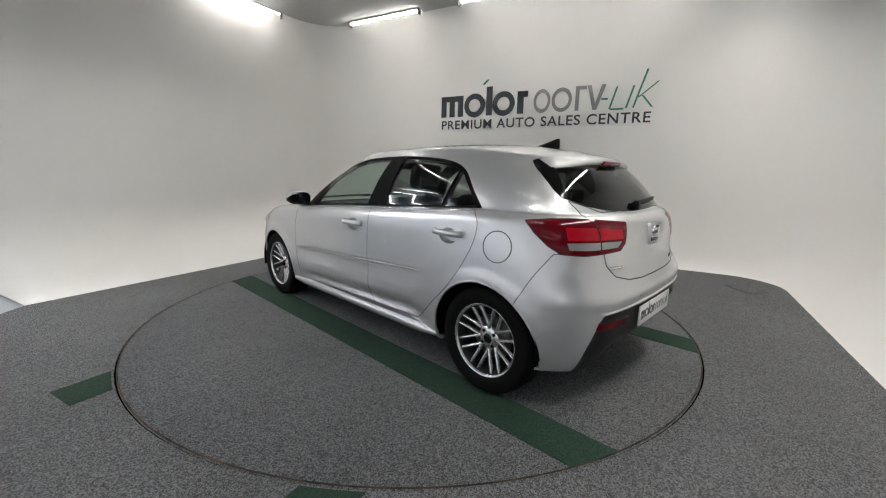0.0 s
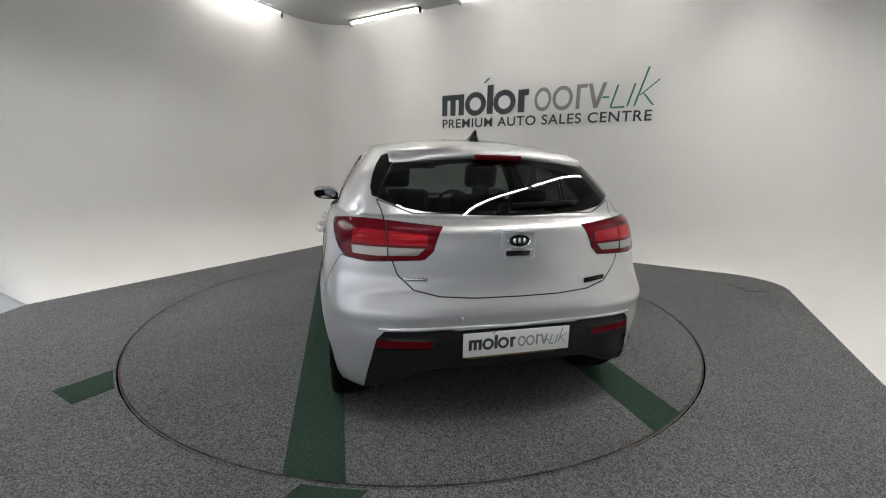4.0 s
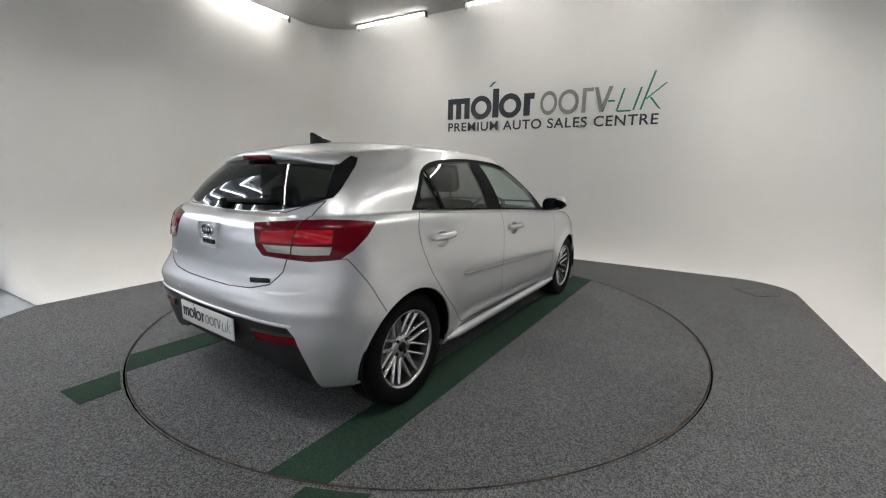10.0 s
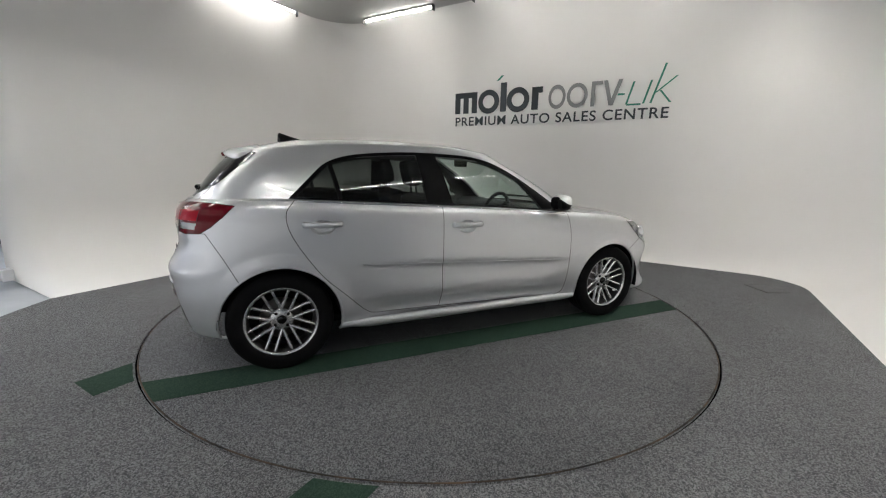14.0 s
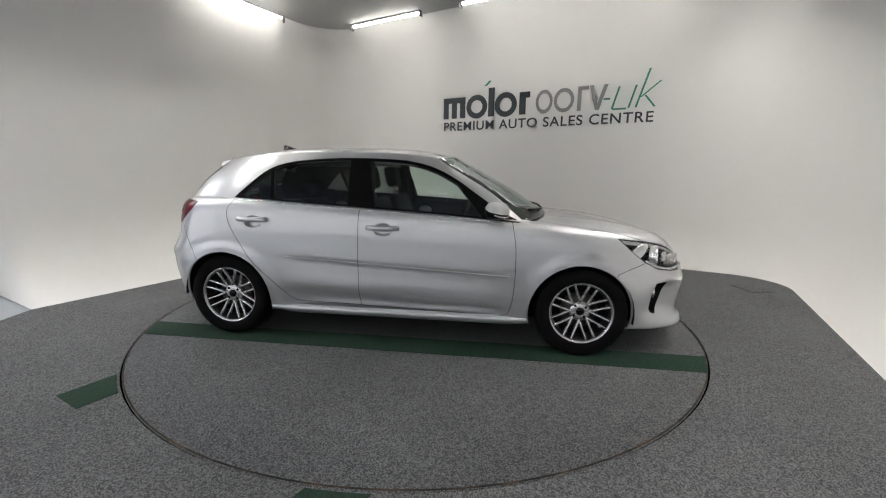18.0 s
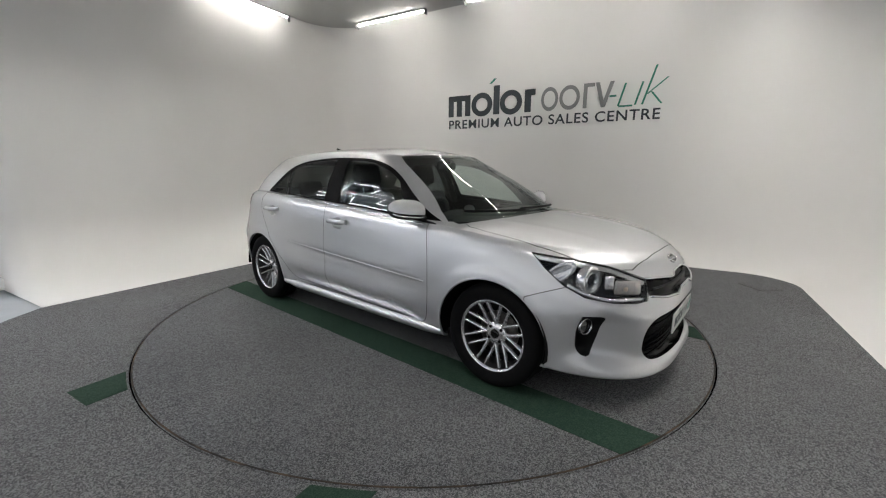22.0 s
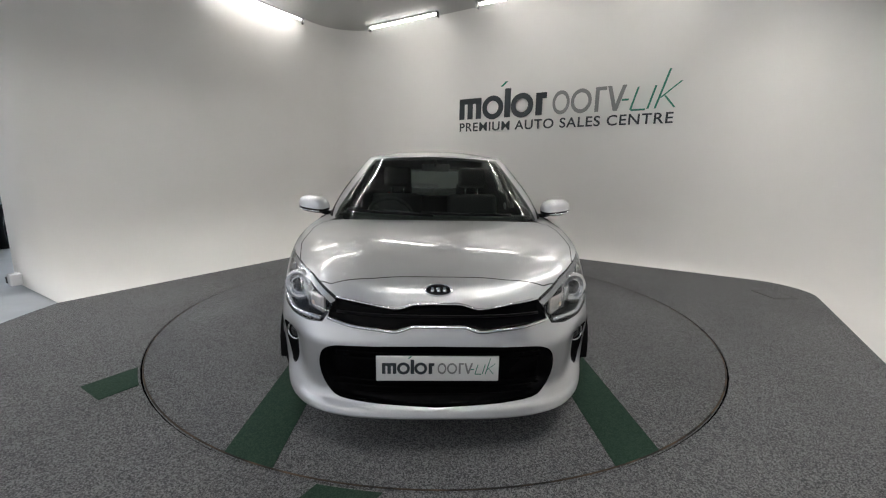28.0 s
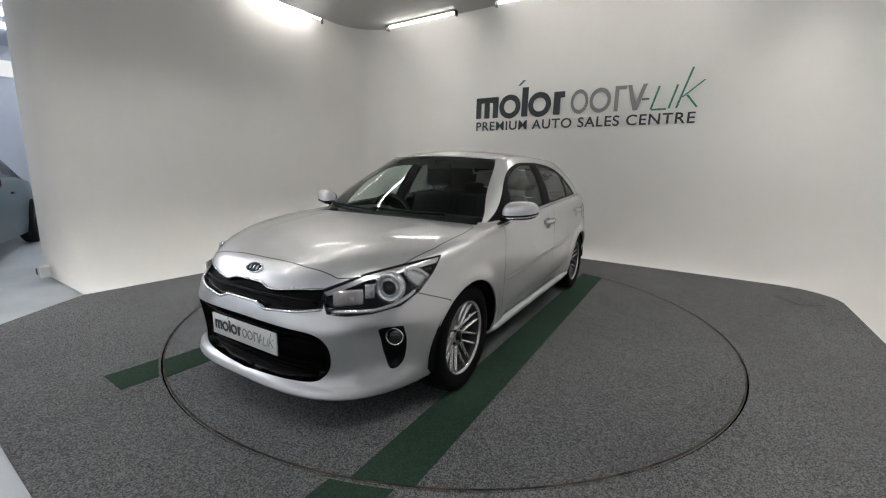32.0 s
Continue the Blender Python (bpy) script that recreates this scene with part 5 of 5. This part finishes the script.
def rear_details(c):
    # roof spoiler over the rear window
    bm = bmesh.new()
    n = 26
    rows = []
    for k in range(n + 1):
        y = -0.525 + 1.05 * k / n
        e = 1 - abs(y / 0.525) ** 6
        tip = -1.590 + 0.085 * (y / 0.525) ** 2 + 0.03 * (1 - e)
        drop = 0.055 * (y / 0.525) ** 2
        top = 1.352 - drop
        rows.append([bm.verts.new(q) for q in ((-1.36, y, 1.378 - drop), (-1.46, y, 1.356 - drop), (lerp(-1.46, tip, 0.7), y, top - 0.014), (tip, y, top - 0.035),
                                               (tip + 0.004, y, top - 0.048), (tip + 0.03, y, top - 0.060), (max(tip + 0.07, -1.50), y, top - 0.080))])
    for u, w in zip(rows[:-1], rows[1:]):
        for i in range(len(u) - 1):
            bm.faces.new((u[i], u[i + 1], w[i + 1], w[i]))
    bm.faces.new(rows[0])
    bm.faces.new(rows[-1][::-1])
    bmesh.ops.recalc_face_normals(bm, faces=bm.faces[:])
    sp = part("roof_spoiler", bm, PAINT, c, "silver roof spoiler")
    part("third_brake_lamp", slab(0.03, 0.25, 0.026, 0.008, 2, (-1.572, 0, 1.289), pose(0, 0, 0, 0, -25, 0)), RED_LENS, sp, "red high-level brake lamp")
    # shark fin
    fin = bmesh.new()
    secs = []
    for x, w, h in ((-1.045, 0.006, 0.004), (-1.09, 0.026, 0.020), (-1.13, 0.031, 0.036), (-1.17, 0.033, 0.054), (-1.20, 0.030, 0.066), (-1.212, 0.022, 0.062), (-1.216, 0.014, 0.004)):
        base = along(ROOF, x) - 0.004
        secs.append([fin.verts.new((x - (0.012 if k in (2, 3) else 0), y, base + z)) for k, (y, z) in
                     enumerate(((-w, 0), (-w * 0.55, h * 0.55), (-w * 0.12, h), (w * 0.12, h), (w * 0.55, h * 0.55), (w, 0)))])
    for u, w in zip(secs[:-1], secs[1:]):
        for i in range(5):
            fin.faces.new((u[i], u[i + 1], w[i + 1], w[i]))
    fin.faces.new(secs[-1])
    bmesh.ops.recalc_face_normals(fin, faces=fin.faces[:])
    part("aerial_fin", fin, BLACK_GLOSS, c, "black shark fin aerial")
    p, n = tail(0, 0.905)
    # release handle panel with the badge
    shield = slab(0.012, 0.165, 0.125, 0.022, 3, (tail(0, 0.90)[0].x + 0.001, 0, 0.846))
    h = part("tailgate_handle", shield, PAINT, c)
    part("handle_slot", slab(0.012, 0.115, 0.026, 0.008, 2, (tail(0, 0.87)[0].x - 0.006, 0, 0.862)), BLACK_GLOSS, h)
    part("handle_lip", slab(0.010, 0.125, 0.012, 0.004, 2, (tail(0, 0.885)[0].x - 0.014, 0, 0.886)), CHROME, h)
    badge(c, Vector((tail(0, 0.932)[0].x - 0.011, 0, 0.932)), Vector((-1, 0, 0.05)).normalized(), 0.057, 0.029, "rear_badge")
    plate(c, tail(0.2, 0.474)[0].x - 0.010, 0.474, -90, "rear_plate", True)
    part("plate_strip", slab(0.012, 0.44, 0.012, 0.003, 1, (tail(0.2, 0.42)[0].x - 0.010, 0.02, 0.404)), YELLOW, c, "narrow worn yellow strip under the plate")
    # small raised badges as plain bars
    q, m = tail(0.46, 0.765)
    part("model_badge", slab(0.006, 0.105, 0.017, 0.003, 1, (q.x - 0.004, 0.46, 0.758), pose(0, 0, 0, 0, 0, -14)), CHROME, c, "small chrome bar badge")
    q, m = tail(0.41, 0.735)
    part("engine_badge", slab(0.006, 0.125, 0.024, 0.004, 1, (q.x - 0.004, -0.41, 0.722), pose(0, 0, 0, -4, 0, 11)), BLACK_GLOSS, c, "small black bar badge")
    for s in (1, -1):
        panel_mesh("rear_reflector", ["reflector"], RED_LENS, c, (s,), 0.002, "red bumper reflector", edge_in=-0.004)
    q, m = tail(0.27, 0.600)
    part("parking_sensor", moved(lathe([(0, 0.003), (0.009, 0.003), (0.011, 0.0)], 20), Matrix.Translation((q.x, 0.27, 0.600)) @ m.to_track_quat("Y", "Z").to_matrix().to_4x4()), PAINT, c, "small round parking sensor")
    # crease above the black valance
    pts = [tail(y, 0.553 + 0.006 * math.sin(y * 4))[0] - Vector((0.001, 0, 0)) for y in np.linspace(0.0, 0.62, 14)]
    chain = [(q.x, -q.y, q.z) for q in pts[::-1]] + [tuple(q) for q in pts[1:]]
    part("bumper_lip", rod(chain, 0.007, 8), PAINT, c)
    # rear wiper
    pts = []
    for t in np.linspace(0, 1, 10):
        y, z = lerp(0.03, -0.36, t), lerp(1.075, 1.090, t)
        q, m = tail(abs(y), z)
        pts.append((q.x - 0.016, y, q.z))
    part("rear_wiper", rod(pts, 0.010, 6, flat=1.3), BLACK_TRIM, c, "black rear wiper")
    q, m = tail(0.02, 1.055)
    part("wiper_pivot", moved(lathe([(0, -0.03), (0.026, -0.028), (0.030, 0.0)], 20), Matrix.Translation((q.x, 0.03, 1.06)) @ pose(0, 0, 0, 0, 0, -90)), BLACK_TRIM, c)
    # fuel flap on the left flank: a fine round gap
    ringpts = []
    for k in range(40):
        a = 2 * math.pi * k / 40
        q, m = flank(-1.374 + 0.084 * math.cos(a), 0.855 + 0.082 * math.sin(a))
        ringpts.append(q)
    part("fuel_flap_gap", rod(ringpts, 0.0026, 5, True), SEAM, c, "round fuel flap gap")


def seat(c, x, y, back, width, name="front_seat"):
    base = slab(0.50, width, 0.14, 0.05, 3, (x, y, 0.36))
    s = part(name, base, SEAT, c, "dark fabric seat")
    rest = slab(0.13, width * 0.95, 0.58, 0.055, 3, (0, 0, 0))
    rest.transform(Matrix.Translation((x - 0.20, y, 0.48)) @ pose(0, 0, 0, 0, -18, 0))
    part("backrest", rest, SEAT, s)
    head = slab(0.10, 0.26, 0.19, 0.045, 3, (0, 0, 0))
    head.transform(Matrix.Translation((x - 0.395, y, 1.10)) @ pose(0, 0, 0, 0, -12, 0))
    part("headrest", head, SEAT, s)
    for dy in (-0.06, 0.06):
        part("headrest_post", rod([(x - 0.385, y + dy, 1.02), (x - 0.40, y + dy, 1.13)], 0.007, 8), CHROME, s)


def cabin(c):
    seat(c, 0.10, 0.36, 18, 0.50)
    seat(c, 0.10, -0.36, 18, 0.50)
    bench = slab(0.50, 1.24, 0.15, 0.05, 3, (-0.75, 0, 0.36))
    b = part("rear_bench", bench, SEAT, c, "dark fabric rear bench")
    rest = slab(0.14, 1.24, 0.52, 0.05, 3)
    rest.transform(Matrix.Translation((-0.95, 0, 0.48)) @ pose(0, 0, 0, 0, -20, 0))
    part("backrest", rest, SEAT, b)
    for y in (-0.38, 0.38):
        hr = slab(0.09, 0.24, 0.14, 0.04, 3)
        hr.transform(Matrix.Translation((-1.135, y, 0.985)) @ pose(0, 0, 0, 0, -14, 0))
        part("headrest", hr, SEAT, b)
    part("parcel_shelf", slab(0.42, 1.20, 0.02, 0.005, 1, (-1.40, 0, 0.93)), DASH, c)
    # dash board with its hood, steering wheel on the right-hand side
    bm = bmesh.new()
    rows = []
    for y in np.linspace(-0.70, 0.70, 25):
        hood = 0.030 * math.exp(-((y + 0.36) / 0.18) ** 2)
        edge = 1 - (abs(y) / 0.74) ** 4 * 0.3
        rows.append([bm.verts.new(q) for q in ((0.98 * edge + 0.02 * (1 - edge), y, 0.905), (0.80, y, 0.935 + hood * 0.3), (0.66, y, 0.930 + hood), (0.60, y, 0.900 + hood), (0.585, y, 0.80), (0.66, y, 0.60), (0.80, y, 0.45))])
    for u, w in zip(rows[:-1], rows[1:]):
        for i in range(len(u) - 1):
            bm.faces.new((u[i], u[i + 1], w[i + 1], w[i]))
    bmesh.ops.recalc_face_normals(bm, faces=bm.faces[:])
    part("dashboard", bm, DASH, c, "dark grey dashboard")
    m = Matrix.Translation((0.42, -0.36, 0.865)) @ pose(0, 0, 0, 0, -66, 0)
    rim = moved(rod([(0.185 * math.cos(2 * math.pi * k / 36), 0.185 * math.sin(2 * math.pi * k / 36), 0) for k in range(36)], 0.015, 8, True), m)
    sw = part("steering_wheel", rim, DASH, c, "dark steering wheel")
    part("wheel_boss", moved(lathe([(0, 0.02), (0.05, 0.018), (0.07, -0.02)], 24, "z"), m), DASH, sw)
    for a in (0, 140, 220):
        part("wheel_spoke", moved(slab(0.13, 0.035, 0.014, 0.005, 1, (0.11, 0, 0)), m @ pose(0, 0, 0, 0, 0, a + 90)), DASH, sw)
    part("rear_view_mirror", slab(0.03, 0.23, 0.065, 0.018, 3, (0.28, 0, 1.245)), DASH, c, "dark inside mirror")
    part("mirror_stem", rod([(0.30, 0, 1.29), (0.335, 0, 1.325)], 0.012, 8), DASH, c)
    for s in (1, -1):
        # B pillar trims inside
        bm = rod([(-0.22, 0.75 * s, 0.92), (-0.23, 0.66 * s, 1.15), (-0.25, 0.585 * s, 1.31)], 0.05, 8, flat=0.5)
        part("pillar_trim", bm, DASH, c)


the_car = car()


# ---- the teal car parked in the showroom, seen past the wall's end ----
def parked_car():
    c = empty("parked_car")
    tagged(c, "teal parked car on the pale showroom floor", "car")
    bm = bmesh.new()
    rows = []
    for x, w, zb, top in ((-2.1, 0.60, 0.45, 0.78), (-2.0, 0.76, 0.25, 0.92), (-1.4, 0.86, 0.20, 1.00), (-0.4, 0.88, 0.20, 0.98), (0.6, 0.87, 0.20, 0.95), (1.4, 0.84, 0.22, 0.86), (1.95, 0.72, 0.25, 0.72), (2.12, 0.50, 0.35, 0.60)):
        rows.append([(x, w * 0.96, zb), (x, w, zb + 0.18), (x, w * 1.0, zb + 0.4), (x, w * 0.94, top - 0.05), (x, w * 0.80, top), (x, 0, top + 0.03),
                     (x, -w * 0.80, top), (x, -w * 0.94, top - 0.05), (x, -w, zb + 0.4), (x, -w, zb + 0.18), (x, -w * 0.96, zb)])
    fine = spline([np.array(r) for r in rows], 50)
    grid = [[bm.verts.new(p) for p in r] for r in fine]
    for u, w in zip(grid[:-1], grid[1:]):
        for i in range(len(u) - 1):
            bm.faces.new((u[i], u[i + 1], w[i + 1], w[i]))
    bm.faces.new(grid[0])
    bm.faces.new(grid[-1][::-1])
    bmesh.ops.recalc_face_normals(bm, faces=bm.faces[:])
    part("body", bm, TEAL, c, "teal metallic body")
    roof = bmesh.new()
    rows = [[(0.85, 0.70, 0.93), (0.85, 0.0, 0.97), (0.85, -0.70, 0.93)], [(0.1, 0.62, 1.28), (0.1, 0, 1.32), (0.1, -0.62, 1.28)], [(-0.7, 0.60, 1.36), (-0.7, 0, 1.41), (-0.7, -0.60, 1.36)],
            [(-1.4, 0.58, 1.25), (-1.4, 0, 1.29), (-1.4, -0.58, 1.25)], [(-1.95, 0.66, 0.95), (-1.95, 0, 0.97), (-1.95, -0.66, 0.95)]]
    fine = spline([np.array(r) for r in rows], 24)
    grid = [[roof.verts.new((r[0][0], r[0][1] + 0.08, 0.90))] + [roof.verts.new(p) for p in r] + [roof.verts.new((r[2][0], r[2][1] - 0.08, 0.90))] for r in fine]
    for u, w in zip(grid[:-1], grid[1:]):
        for i in range(len(u) - 1):
            roof.faces.new((u[i], u[i + 1], w[i + 1], w[i]))
    bmesh.ops.recalc_face_normals(roof, faces=roof.faces[:])
    part("glasshouse", roof, BLACK_GLOSS, c, "dark windows and roof")
    for x in (1.32, -1.32):
        for s in (1, -1):
            w = part("wheel", moved(lathe([(0, 0.03), (0.10, 0.04), (0.20, 0.03), (0.22, 0.09), (0.30, 0.10), (0.335, 0.07), (0.34, 0), (0.335, -0.07), (0.30, -0.1), (0, -0.1)], 40), Matrix.Diagonal((1, s, 1, 1))), RUBBER, c, "black wheel")
            w.matrix_basis = Matrix.Translation((x, 0.82 * s, 0.335))
    for s in (1, -1):
        m = slab(0.10, 0.17, 0.12, 0.04, 3, (0.62, 0.96 * s, 0.93))
        part("door_mirror", m, BLACK_GLOSS, c, "black door mirror")
        part("door_handle", slab(0.16, 0.02, 0.03, 0.008, 2, (-0.45, 0.885 * s, 0.80)), BLACK_GLOSS, c)
    c.matrix_world = Matrix.Translation((PARK[0], PARK[1], -0.012)) @ pose(0, 0, 0, 0, 0, PARK[2])
    return c


PARK = (-6.56, 0.93, -55)
parked_car()


# ---- what moves ----
def motions():
    walk(table, [(t, pose(0, 0, 0, 0, 0, h)) for t, h in SPIN])
    rows = []
    for t, h in SPIN:
        m = pose(0, 0, 0, 0, 0, h) @ Matrix.Translation((CAR_OFFSET[0], CAR_OFFSET[1], 0.004))
        rows.append((t, m))
    walk(the_car, rows)


motions()
